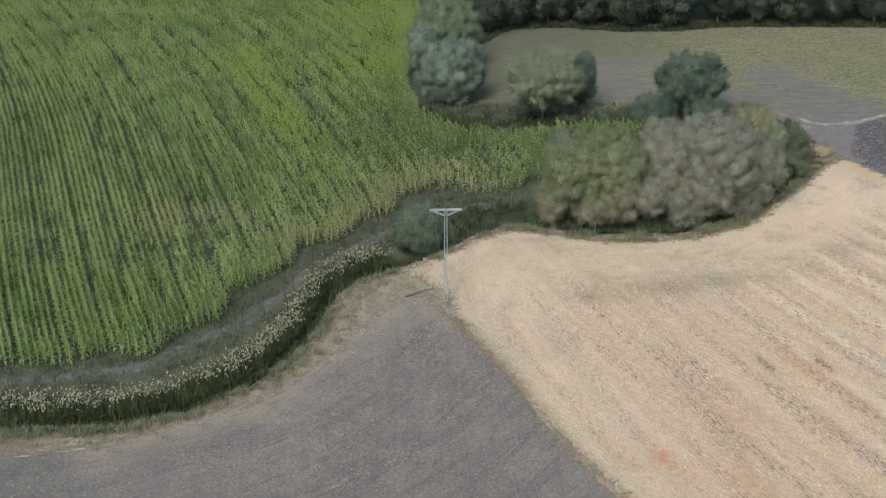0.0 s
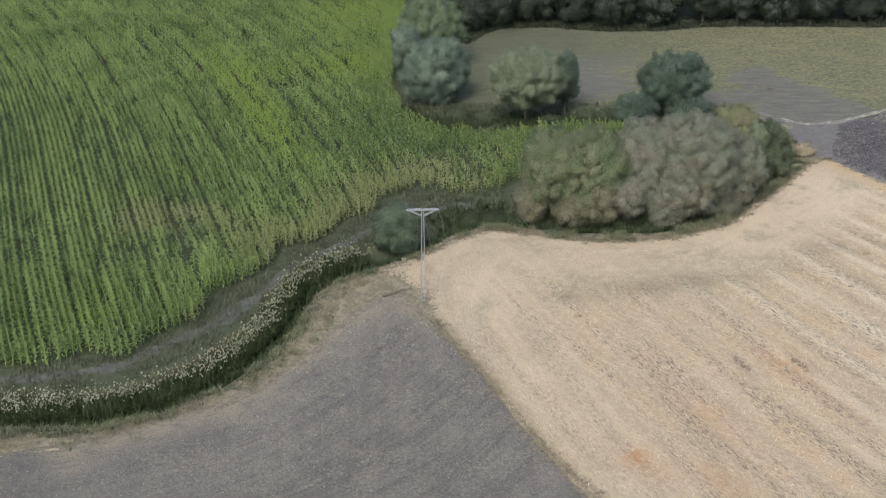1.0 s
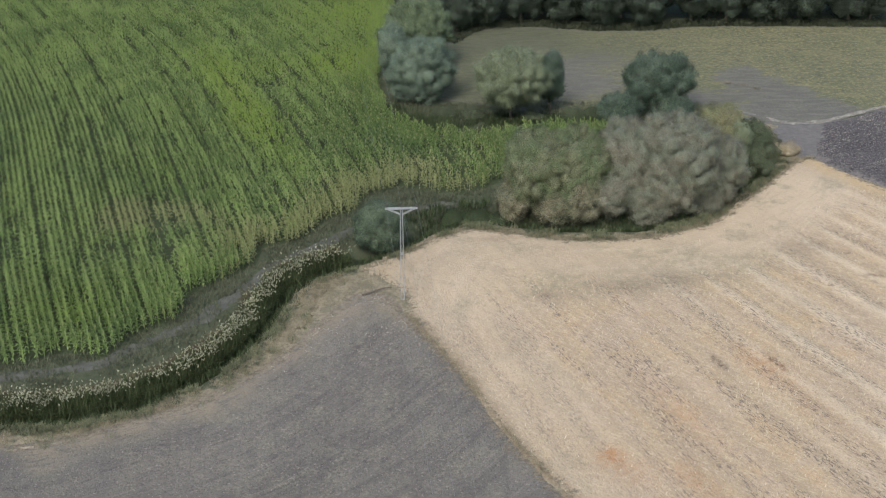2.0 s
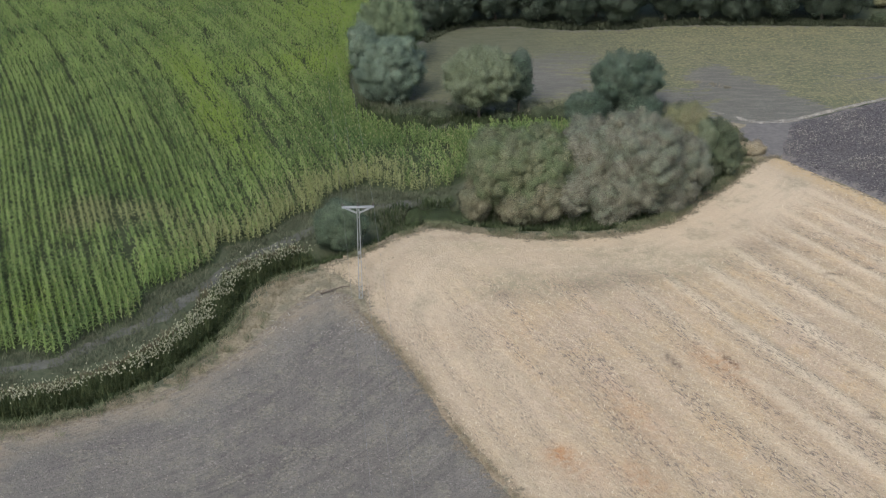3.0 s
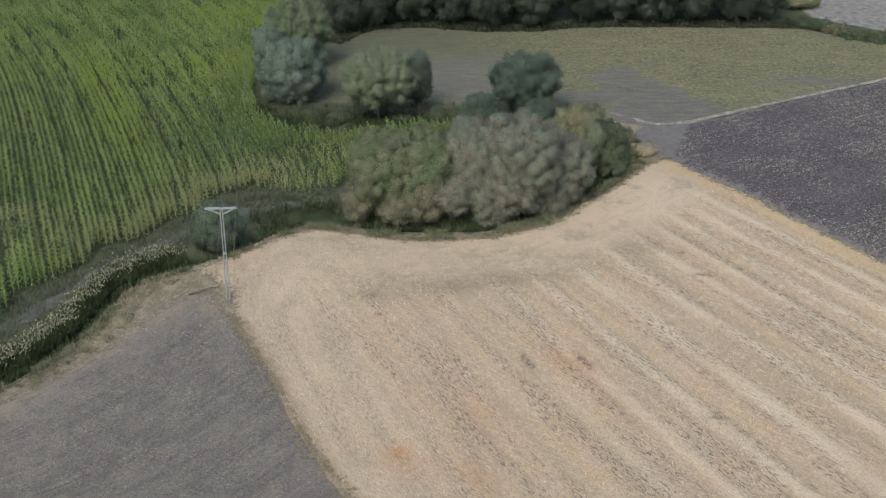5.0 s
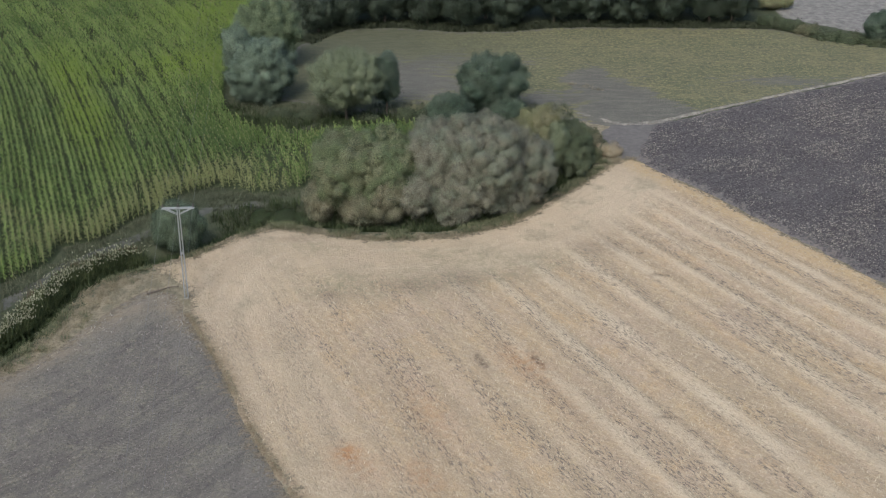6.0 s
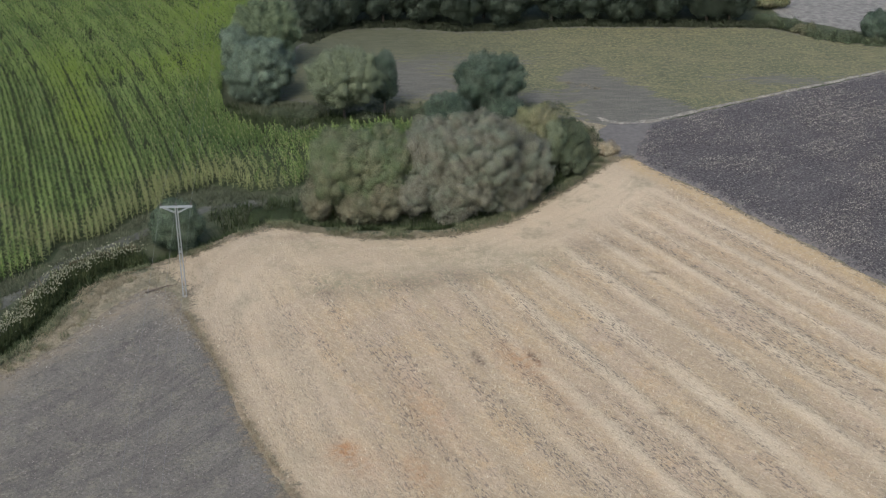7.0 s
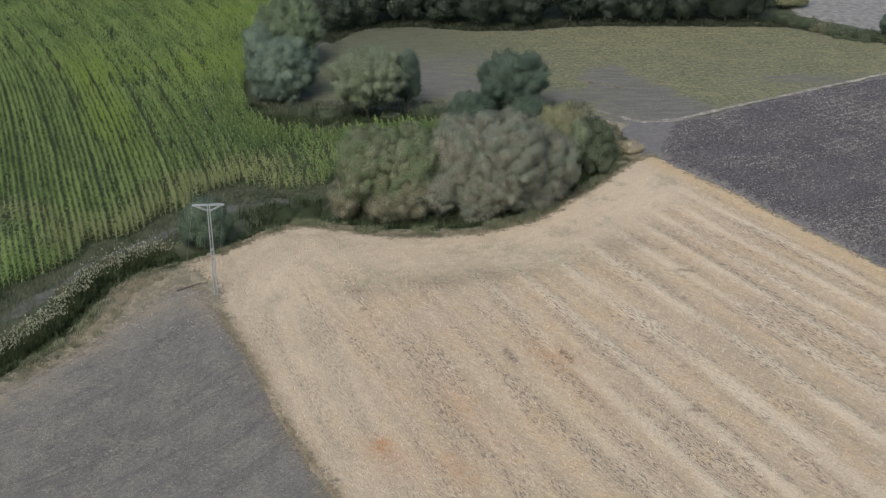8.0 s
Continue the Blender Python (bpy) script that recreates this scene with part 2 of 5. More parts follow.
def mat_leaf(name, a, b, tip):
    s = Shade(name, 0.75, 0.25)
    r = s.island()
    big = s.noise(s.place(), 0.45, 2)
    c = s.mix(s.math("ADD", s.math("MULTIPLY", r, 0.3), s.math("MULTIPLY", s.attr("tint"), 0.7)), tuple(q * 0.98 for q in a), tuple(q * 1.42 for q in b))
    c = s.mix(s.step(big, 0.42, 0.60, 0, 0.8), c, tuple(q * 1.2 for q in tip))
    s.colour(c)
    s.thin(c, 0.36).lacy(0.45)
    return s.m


def mat_corn():
    s = Shade("maize_leaf", 0.7, 0.3)
    r = s.island()
    other = s.math("FRACT", s.math("MULTIPLY", r, 7.31))
    c = s.mix(s.math("ADD", s.math("MULTIPLY", r, 0.5), s.math("MULTIPLY", s.attr("tone"), 0.5)), (0.072, 0.118, 0.034), (0.312, 0.412, 0.138))
    c = s.mix(s.step(s.noise(s.place(), 0.16, 3), 0.45, 0.7, 0, 0.6), c, (0.066, 0.122, 0.046))
    c = s.mix(s.math("MULTIPLY", s.attr("yellow"), s.step(r, 0.1, 0.6, 0.35, 1.0)), c, (0.242, 0.330, 0.064))
    tan = s.mix(r, (0.310, 0.320, 0.152), (0.215, 0.240, 0.098))
    c = s.mix(s.step(s.math("SUBTRACT", s.math("MULTIPLY", s.attr("dry"), 1.15), other), -0.05, 0.05), c, tan)
    s.colour(c)
    s.thin(c, 0.25)
    return s.m


def mat_blade(name, a, b, share=0.2):
    s = Shade(name, 0.85, 0.15)
    c = s.mix(s.island(), a, b)
    c = s.mix(s.step(s.noise(s.place(), 0.5, 3), 0.4, 0.65, 0, 0.5), c, tuple(x * 0.6 for x in a))
    s.colour(c)
    s.thin(c, share)
    return s.m


def mat_plain(name, a, b, scale, rough, gloss=0.3, metal=0.0):
    s = Shade(name, rough, gloss, metal)
    p = s.place()
    n = s.noise(p, scale, 5, 0.65)
    s.colour(s.mix(s.step(n, 0.3, 0.7), a, b)).bump(n, 0.01)
    return s.m


SOIL, STUBBLE, PLOUGH, MEADOW = mat_soil(), mat_stubble(), mat_plough(), mat_meadow()
VERGE, TRACK, DUST = mat_verge(), mat_track(), mat_dust()
CORN = mat_corn()
JUNCTION_EARTH = mat_plain("trodden_mauve_grey_earth", (0.128, 0.119, 0.114), (0.166, 0.155, 0.146), 1.2, 0.95, 0.1)
PALE_EARTH = mat_plain("pale_mottled_earth", (0.150, 0.142, 0.132), (0.262, 0.248, 0.226), 0.8, 0.95, 0.1)
# Weedy green earth, coloured dark to stand for shade between the maize rows.
SHADE_EARTH = mat_plain("weedy_shade_toned_earth", (0.048, 0.060, 0.032), (0.072, 0.086, 0.046), 2, 0.95, 0.1)
RIDGE = mat_plain("dry_brown_grass_ridge", (0.190, 0.148, 0.100), (0.310, 0.248, 0.168), 2.5, 0.95, 0.1)
STRAWLINE = mat_plain("dropped_pale_straw", (0.25, 0.215, 0.155), (0.40, 0.345, 0.25), 2.0, 0.95, 0.1)
BARK = mat_plain("rough_grey_bark", (0.10, 0.08, 0.06), (0.17, 0.145, 0.12), 6, 0.95, 0.1)
STEEL = mat_plain("weathered_galvanised_steel", (0.33, 0.34, 0.35), (0.43, 0.44, 0.45), 5, 0.55, 0.4, 0.35)
CERAMIC = mat_plain("dark_glazed_ceramic", (0.05, 0.04, 0.035), (0.09, 0.07, 0.06), 8, 0.25, 0.5)
CONCRETE = mat_plain("dusty_concrete", (0.24, 0.22, 0.19), (0.33, 0.30, 0.26), 5, 0.9, 0.2)
WIRE = mat_plain("dull_aluminium_cable", (0.19, 0.195, 0.195), (0.24, 0.245, 0.245), 3, 0.6, 0.4, 0.4)
WOOD = mat_plain("dead_dry_wood", (0.10, 0.08, 0.065), (0.18, 0.15, 0.12), 7, 0.95, 0.1)
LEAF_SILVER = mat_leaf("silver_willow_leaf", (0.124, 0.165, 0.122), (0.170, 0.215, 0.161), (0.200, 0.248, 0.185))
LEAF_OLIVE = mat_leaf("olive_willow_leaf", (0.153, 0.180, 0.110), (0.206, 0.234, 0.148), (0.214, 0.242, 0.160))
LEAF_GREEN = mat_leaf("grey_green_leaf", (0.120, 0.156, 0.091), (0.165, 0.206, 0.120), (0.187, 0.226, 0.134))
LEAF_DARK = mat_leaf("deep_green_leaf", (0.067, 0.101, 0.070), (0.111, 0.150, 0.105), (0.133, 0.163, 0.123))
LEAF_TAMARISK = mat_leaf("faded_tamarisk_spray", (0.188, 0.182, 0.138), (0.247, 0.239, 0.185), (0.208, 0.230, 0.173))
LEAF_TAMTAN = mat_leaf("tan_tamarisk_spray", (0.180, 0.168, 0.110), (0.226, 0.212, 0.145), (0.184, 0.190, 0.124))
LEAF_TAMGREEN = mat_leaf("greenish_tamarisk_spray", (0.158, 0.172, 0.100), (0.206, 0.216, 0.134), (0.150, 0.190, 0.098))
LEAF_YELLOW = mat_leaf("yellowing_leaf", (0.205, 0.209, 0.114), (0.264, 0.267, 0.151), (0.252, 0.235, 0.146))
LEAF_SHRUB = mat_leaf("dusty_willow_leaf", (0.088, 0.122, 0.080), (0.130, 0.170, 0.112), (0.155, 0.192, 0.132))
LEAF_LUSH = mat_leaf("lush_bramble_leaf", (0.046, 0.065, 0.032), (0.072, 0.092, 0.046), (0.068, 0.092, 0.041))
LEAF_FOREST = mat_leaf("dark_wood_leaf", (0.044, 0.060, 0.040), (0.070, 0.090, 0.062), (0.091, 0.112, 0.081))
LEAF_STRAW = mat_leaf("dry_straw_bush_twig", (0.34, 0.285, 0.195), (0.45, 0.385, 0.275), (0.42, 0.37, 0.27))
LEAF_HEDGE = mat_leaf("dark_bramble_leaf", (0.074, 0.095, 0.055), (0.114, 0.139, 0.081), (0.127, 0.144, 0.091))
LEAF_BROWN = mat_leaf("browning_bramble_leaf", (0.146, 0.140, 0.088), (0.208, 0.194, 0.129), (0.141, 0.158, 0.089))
REED = mat_blade("reed_leaf", (0.056, 0.078, 0.034), (0.125, 0.145, 0.066))
PLUME = mat_blade("pale_reed_plume", (0.31, 0.31, 0.205), (0.47, 0.465, 0.335), 0.3)
SEDGE = mat_blade("dark_sedge", (0.040, 0.058, 0.026), (0.085, 0.105, 0.048))
HERB = mat_blade("grey_green_herb", (0.135, 0.148, 0.085), (0.215, 0.218, 0.132))
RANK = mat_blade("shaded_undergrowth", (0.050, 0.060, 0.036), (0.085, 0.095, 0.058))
BROWNHERB = mat_blade("browning_herb", (0.105, 0.092, 0.058), (0.190, 0.162, 0.105))
WEED = mat_blade("dusty_green_weed", (0.088, 0.100, 0.062), (0.150, 0.158, 0.106))
DRYGRASS = mat_blade("dry_straw_grass", (0.225, 0.195, 0.130), (0.345, 0.300, 0.205))
STRAW = mat_blade("loose_straw", (0.42, 0.35, 0.24), (0.60, 0.52, 0.38))
LITTER = mat_blade("bleached_stalk", (0.32, 0.29, 0.25), (0.50, 0.46, 0.39))


# ---- mesh helpers ----


def mesh_np(name, v, f, material, attrs=None, uv=None, smooth=False):
    """One mesh from arrays: v (n, 3), f (m, 3 or 4)."""
    me = bpy.data.meshes.new(name)
    v, f = np.asarray(v, np.float32), np.asarray(f, np.int32)
    k = f.shape[1]
    me.vertices.add(len(v))
    me.vertices.foreach_set("co", v.ravel())
    me.loops.add(f.size)
    me.loops.foreach_set("vertex_index", f.ravel())
    me.polygons.add(len(f))
    me.polygons.foreach_set("loop_start", np.arange(len(f), dtype=np.int32) * k)
    me.polygons.foreach_set("loop_total", np.full(len(f), k, np.int32))
    me.polygons.foreach_set("use_smooth", np.full(len(f), smooth))
    for key, values in (attrs or {}).items():
        a = me.attributes.new(key, "FLOAT", "POINT")
        a.data.foreach_set("value", np.asarray(values, np.float32))
    if uv is not None:
        layer = me.uv_layers.new(name="UVMap")
        layer.data.foreach_set("uv", np.asarray(uv, np.float32)[f.ravel()].ravel())
    me.update(calc_edges=True)
    me.validate()
    me.materials.append(material)
    return me


def part(name, data, material, parent, label=""):
    """Links a bmesh or a mesh as one mesh object under a thing or a part."""
    if isinstance(data, bmesh.types.BMesh):
        me = bpy.data.meshes.new(name)
        data.to_mesh(me)
        data.free()
        me.materials.append(material)
    else:
        me = data
    ob = new(name, me)
    ob.parent = parent
    if label:
        ob["label"] = label
    return ob


def lattice(ix, iy, seed):
    h = (ix.astype(np.int64) * 374761393 + iy.astype(np.int64) * 668265263 + seed * 974634541) & 0xFFFFFFFF
    h = ((h ^ (h >> 13)) * 1274126177) & 0xFFFFFFFF
    return ((h ^ (h >> 16)) & 0xFFFF) / 65535.0


def rough2(x, y, scale, seed=0, octaves=3):
    """Smooth random relief over the plan, about -0.5 to 0.5; scale in metres."""
    x, y = np.asarray(x, float) / scale, np.asarray(y, float) / scale
    total, amp, norm = 0.0, 1.0, 0.0
    for o in range(octaves):
        ix, iy = np.floor(x), np.floor(y)
        fx, fy = x - ix, y - iy
        fx, fy = fx * fx * (3 - 2 * fx), fy * fy * (3 - 2 * fy)
        a, b = lattice(ix, iy, seed + o), lattice(ix + 1, iy, seed + o)
        c, d = lattice(ix, iy + 1, seed + o), lattice(ix + 1, iy + 1, seed + o)
        total = total + amp * ((a * (1 - fx) + b * fx) * (1 - fy) + (c * (1 - fx) + d * fx) * fy - 0.5)
        norm += amp
        x, y, amp = x * 2.03 + 17.3, y * 2.03 + 9.1, amp * 0.5
    return total / norm


def smooth01(v, lo, hi):
    t = np.clip((np.asarray(v, float) - lo) / (hi - lo), 0, 1)
    return t * t * (3 - 2 * t)


def line_dist(x, y, pts):
    """Distance to an open line of plan points, and the way along it."""
    best, along, run = np.full(np.shape(x), 1e9), np.zeros(np.shape(x)), 0.0
    for (ax, ay), (bx, by) in zip(pts[:-1], pts[1:]):
        dx, dy = bx - ax, by - ay
        n = math.hypot(dx, dy)
        t = np.clip(((x - ax) * dx + (y - ay) * dy) / (n * n), 0, 1)
        d = np.hypot(x - ax - t * dx, y - ay - t * dy)
        along = np.where(d < best, run + t * n, along)
        best = np.minimum(best, d)
        run += n
    return best, along


def inside(x, y, poly):
    hit = np.zeros(np.shape(x), bool)
    for (ax, ay), (bx, by) in zip(poly, poly[1:] + poly[:1]):
        if ay != by:
            hit ^= ((ay > y) != (by > y)) & (x < (bx - ax) * (y - ay) / (by - ay) + ax)
    return hit


def depth_in(x, y, poly):
    """Metres inside a plan polygon (negative outside)."""
    d, _ = line_dist(x, y, poly + poly[:1])
    return np.where(inside(x, y, poly), d, -d)


def axis(lo, hi, fine_lo, fine_hi, step, grow=1.35):
    a = list(np.arange(fine_lo, fine_hi + step, step))
    s = step
    while a[-1] < hi:
        s *= grow
        a.append(min(a[-1] + s, hi))
    s, b = step, [fine_lo]
    while b[-1] > lo:
        s *= grow
        b.append(max(b[-1] - s, lo))
    return np.array(b[:0:-1] + a)


def sheet(xs, ys):
    gx, gy = np.meshgrid(xs, ys)
    nx, ny = len(xs), len(ys)
    i = (np.arange(ny - 1)[:, None] * nx + np.arange(nx - 1)[None, :]).ravel()
    return gx.ravel(), gy.ravel(), np.stack([i, i + 1, i + nx + 1, i + nx], 1)


def keep(v, f, use, *cols):
    """Drops the faces with no used corner, and the corners left over."""
    f = f[use[f].any(1)]
    ids = np.unique(f)
    back = np.zeros(len(v), np.int64)
    back[ids] = np.arange(len(ids))
    return v[ids], back[f], [c[ids] for c in cols]


# ---- the plan ----
DITCH = [(-90, -23), (-60, -21.8), (-40, -21.6), (-30, -21.4), (-24.8, -19.2), (-20.2, -15.2), (-17.0, -10.8), (-15.0, -6), (-14.0, -1.5),
         (-13.2, 2.8), (-10.5, 6), (-6, 9), (-2, 12.5), (2, 16.5), (6, 20), (10, 20.3), (14, 19.2), (20, 18.2), (27, 18.3), (33, 21.3),
         (38, 26.2), (43, 32.5), (46, 39), (46.5, 46)]
DITCH_BACK = [(-4, 56.5), (1, 53.0), (8, 53.0), (13, 51.8), (21, 52.4), (28, 52.6), (36, 52), (42, 51), (46.5, 47)]
BANK = [(-90, -26), (-60, -24.2), (-40, -23.9), (-34.9, -23.9), (-30, -23.2), (-27.2, -22.2), (-23.9, -20.4), (-20.6, -18), (-18.3, -15.3), (-16, -12),
        (-13.8, -8.3), (-12.9, -5), (-12.4, -1.4), (-11.9, 1.7), (-10.5, 4.2), (-8, 6.6), (-4.3, 8.6), (-1.2, 10.9), (0.7, 13), (4.1, 16.5),
        (7.5, 18.2), (10.7, 17.5), (14.6, 16.2), (19.1, 15.2), (23.7, 15.2), (28.4, 15.9), (34.2, 18.8), (37.7, 22.7), (41.6, 27.6), (45.7, 32.9), (48.8, 37)]
SOIL_TOP = [(-140, -34), (-90, -30.5), (-60, -28.6), (-38.9, -27.4), (-36.1, -26.9), (-31.4, -25.8), (-27.3, -24.2), (-23.7, -22.1), (-19.4, -19.6), (-16.6, -16.9), (-13.6, -13.6),
            (-10.7, -8.9), (-8.6, -4.9), (-5.9, 0.2), (-3.6, 2.0), (-1.4, 0.8), (-0.4, -1.7), (0.4, -3.5)]
SOIL_EDGE = [(0.4, -3.5), (3.9, -10.5), (5.9, -14.7), (8.3, -21.0), (10.9, -27.1), (13.0, -31.2), (14.4, -33.9), (26, -58), (42, -92), (84, -185)]
SOIL_AREA = SOIL_TOP + SOIL_EDGE[1:] + [(-140, -185)]
STUBBLE_TOP = [(0.9, -1.0), (-0.6, 2.6), (-2.6, 4.6), (-4.6, 6.4), (-4.3, 7.3), (-1.0, 9.6), (1.2, 11.8), (4.5, 15.3), (7.8, 17.0), (10.7, 16.3), (14.6, 15.0), (19.1, 14.0), (23.7, 14.0),
               (28.6, 14.7), (34.8, 17.6), (38.6, 21.6), (42.6, 26.6), (46.5, 31.6), (49.5, 35.8), (51.5, 37.6), (53.0, 37.4)]
STUBBLE_SIDE = [(53.6, 36.6), (55.6, 33.3), (60.9, 26.2), (66.0, 17.6), (70.8, 10.0), (75.9, 1.9), (92, -24), (130, -92), (182, -185)]
STUBBLE_AREA = STUBBLE_TOP + STUBBLE_SIDE + [(84.6, -185)] + SOIL_EDGE[-2:0:-1] + [(0.9, -3.2)]
PLOUGH_AREA = [(53.0, 38.0), (55.7, 33.5), (61.0, 26.4), (66.1, 17.8), (70.9, 10.2), (76.0, 2.1), (92.1, -23.8), (150, -40), (190, 40), (170, 108),
               (120, 83.7), (97.5, 71.9), (81.0, 63.2), (71.3, 58.0), (62.8, 53.2), (57.0, 49.6), (54.3, 43.0)]
MARGIN_LINE = [(47.0, 54.6), (49.3, 53.0), (52.0, 50.4), (56.3, 50.3), (63.2, 54.3), (71.7, 58.9), (81.4, 64.1), (97.4, 72.6), (120, 84.4), (168, 109)]
MEADOW_AREA = [(3.5, 60), (11, 57), (15, 55.6), (21, 54.2), (28, 54.6), (36, 55.2), (42, 54.0), (47.5, 51.0), (50.5, 49.6), (53, 49.8), (57.0, 49.9), (63.2, 53.5), (71.7, 58.2),
               (81.4, 63.4), (97.4, 71.9), (119, 83.5), (112, 86), (101, 84), (95, 87), (90, 90), (84, 94.5), (60, 95.4), (47.4, 95.6), (38.6, 93.0), (29.8, 92.8),
               (20, 95.2), (13, 94.6), (8, 92.0), (3.5, 84), (2.5, 70)]
CORN_AREA = [(-120, -15), (-60, -14.2), (-43, -13.5), (-36, -13), (-33, -10.6), (-28.6, -12), (-27.8, -8.8), (-25.7, -6.6), (-22.8, -4.0), (-22.4, 2.0), (-19.6, 4.0), (-16.4, 7.8),
             (-16.6, 12.4), (-12.8, 13.4), (-10.6, 16.8), (-8.8, 20.4), (-6.4, 20.6), (-4.8, 26.6), (-1.3, 28.8), (4.3, 26.0), (9, 28), (12.5, 31.5), (15, 42), (27, 44.5),
             (27, 47.0), (8, 45.0), (2, 45.2), (-2.8, 49.5), (-4.8, 60), (-5.6, 68), (-4.8, 80), (-3.5, 125), (-120, 125)]
TRACK_LINE = [(-90, -17.5), (-60, -16.6), (-43, -15.6), (-36.5, -14.9), (-29.8, -13.2), (-26.6, -9.9), (-23.7, -7.2), (-20.6, -4.0), (-18.0, 0.3), (-16.4, 3.6), (-14.9, 7.2), (-11.0, 11.6), (-6.4, 16.6), (-1, 22), (6, 24)]
BARE_WEDGE = [(45.5, 69), (52.5, 73.5), (57.5, 65), (63, 55.5), (58, 49), (52, 48.5), (48, 52), (47.5, 60)]
JUNCTION = [(50.6, 38.4), (53.4, 37.8), (55.4, 40.4), (56.4, 45.4), (58.0, 50.4), (54, 50.4), (51.4, 50.0), (49.6, 47.0)]


def ground_z(x, y):
    d, _ = line_dist(x, y, DITCH)
    d2, _ = line_dist(x, y, DITCH_BACK)
    return -1.35 * (1 - smooth01(d, 0.4, 2.3)) - 0.8 * (1 - smooth01(d2, 0.3, 1.6)) + 0.10 * rough2(x, y, 9, 3) + 0.05 * rough2(x, y, 1.4, 5)


def setting(name, me, label, category):
    ob = new(name, me)
    return tagged(ob, label, category, kind="structure")


# ---- the ground, one sheet to the horizon, and the fields that lie on it ----
def build_ground():
    x, y, f = sheet(axis(-3000, 3000, -72, 112, 1.0), axis(-2500, 3500, -40, 126, 1.0))
    d, _ = line_dist(x, y, DITCH)
    far = np.hypot(x, y - 20)
    z = ground_z(x, y) * (1 - smooth01(far, 200, 500))
    cd = depth_in(x, y, CORN_AREA)
    north = inside(x, y, DITCH + [(60, 46), (140, 90), (3000, 1500), (3000, 3500), (-3000, 3500), (-3000, -23)]) * 0.85
    green = np.maximum(np.clip(1.15 - d / 4.2, 0, 1), north)
    behind = smooth01(cd, -7, 0) * 0.75
    woods = smooth01(y, 90, 100) * 0.8 + 0.75 * smooth01(y, 16, 24) * (1 - smooth01(x, 46, 50))
    me = mesh_np("ground", np.stack([x, y, z], 1), f, VERGE, {"green": np.maximum(np.maximum(green, behind), woods) * smooth01(np.hypot(x - 51, y - 49), 3, 8)}, smooth=True)
    setting("ground", me, "rough farmland verge of dry and green grass", "ground")


def field(name, poly, fine, step, material, relief, label, category, attrs=None, uv=None, lift=0.07, ragged=0.7, soft=0.7):
    xs, ys = [p[0] for p in poly], [p[1] for p in poly]
    x, y, f = sheet(axis(min(xs) - 1, max(xs) + 1, fine[0], fine[1], step), axis(min(ys) - 1, max(ys) + 1, fine[2], fine[3], step))
    d = depth_in(x, y, poly) + ragged * rough2(x, y, 1.6, 31) + ragged * rough2(x, y, 6.0, 32)
    v = np.stack([x, y, np.zeros_like(x)], 1)
    v, f, (d,) = keep(v, f, d > -0.6, d)
    x, y = v[:, 0], v[:, 1]
    extra = attrs(x, y) if attrs else {}
    extra["edge"] = np.clip(d, 0, 6)
    v[:, 2] = 0.10 * rough2(x, y, 9, 3) + np.clip(d / soft, -1, 1) * lift + relief(x, y) * smooth01(d, 0, 1.0)
    me = mesh_np(name, v, f, material, extra, uv(x, y) if uv else None, smooth=True)
    return setting(name, me, label, category)


def swath_u(x, y):
    return (x + 0.40 * y) / (1 - 0.0035 * np.clip(y, -100, 60))


def swath_bands(x, y):
    u = swath_u(x, y)
    u = u + 1.0 * rough2(x, y, 7, 51) + 7.0 * rough2(u, u * 0, 19, 57, 2)
    width = 0.62 + 0.5 * rough2(x, y, 11, 52)
    return smooth01(np.cos(u * 2 * np.pi / 5.2) + width - 0.75, 0.1, 0.9)


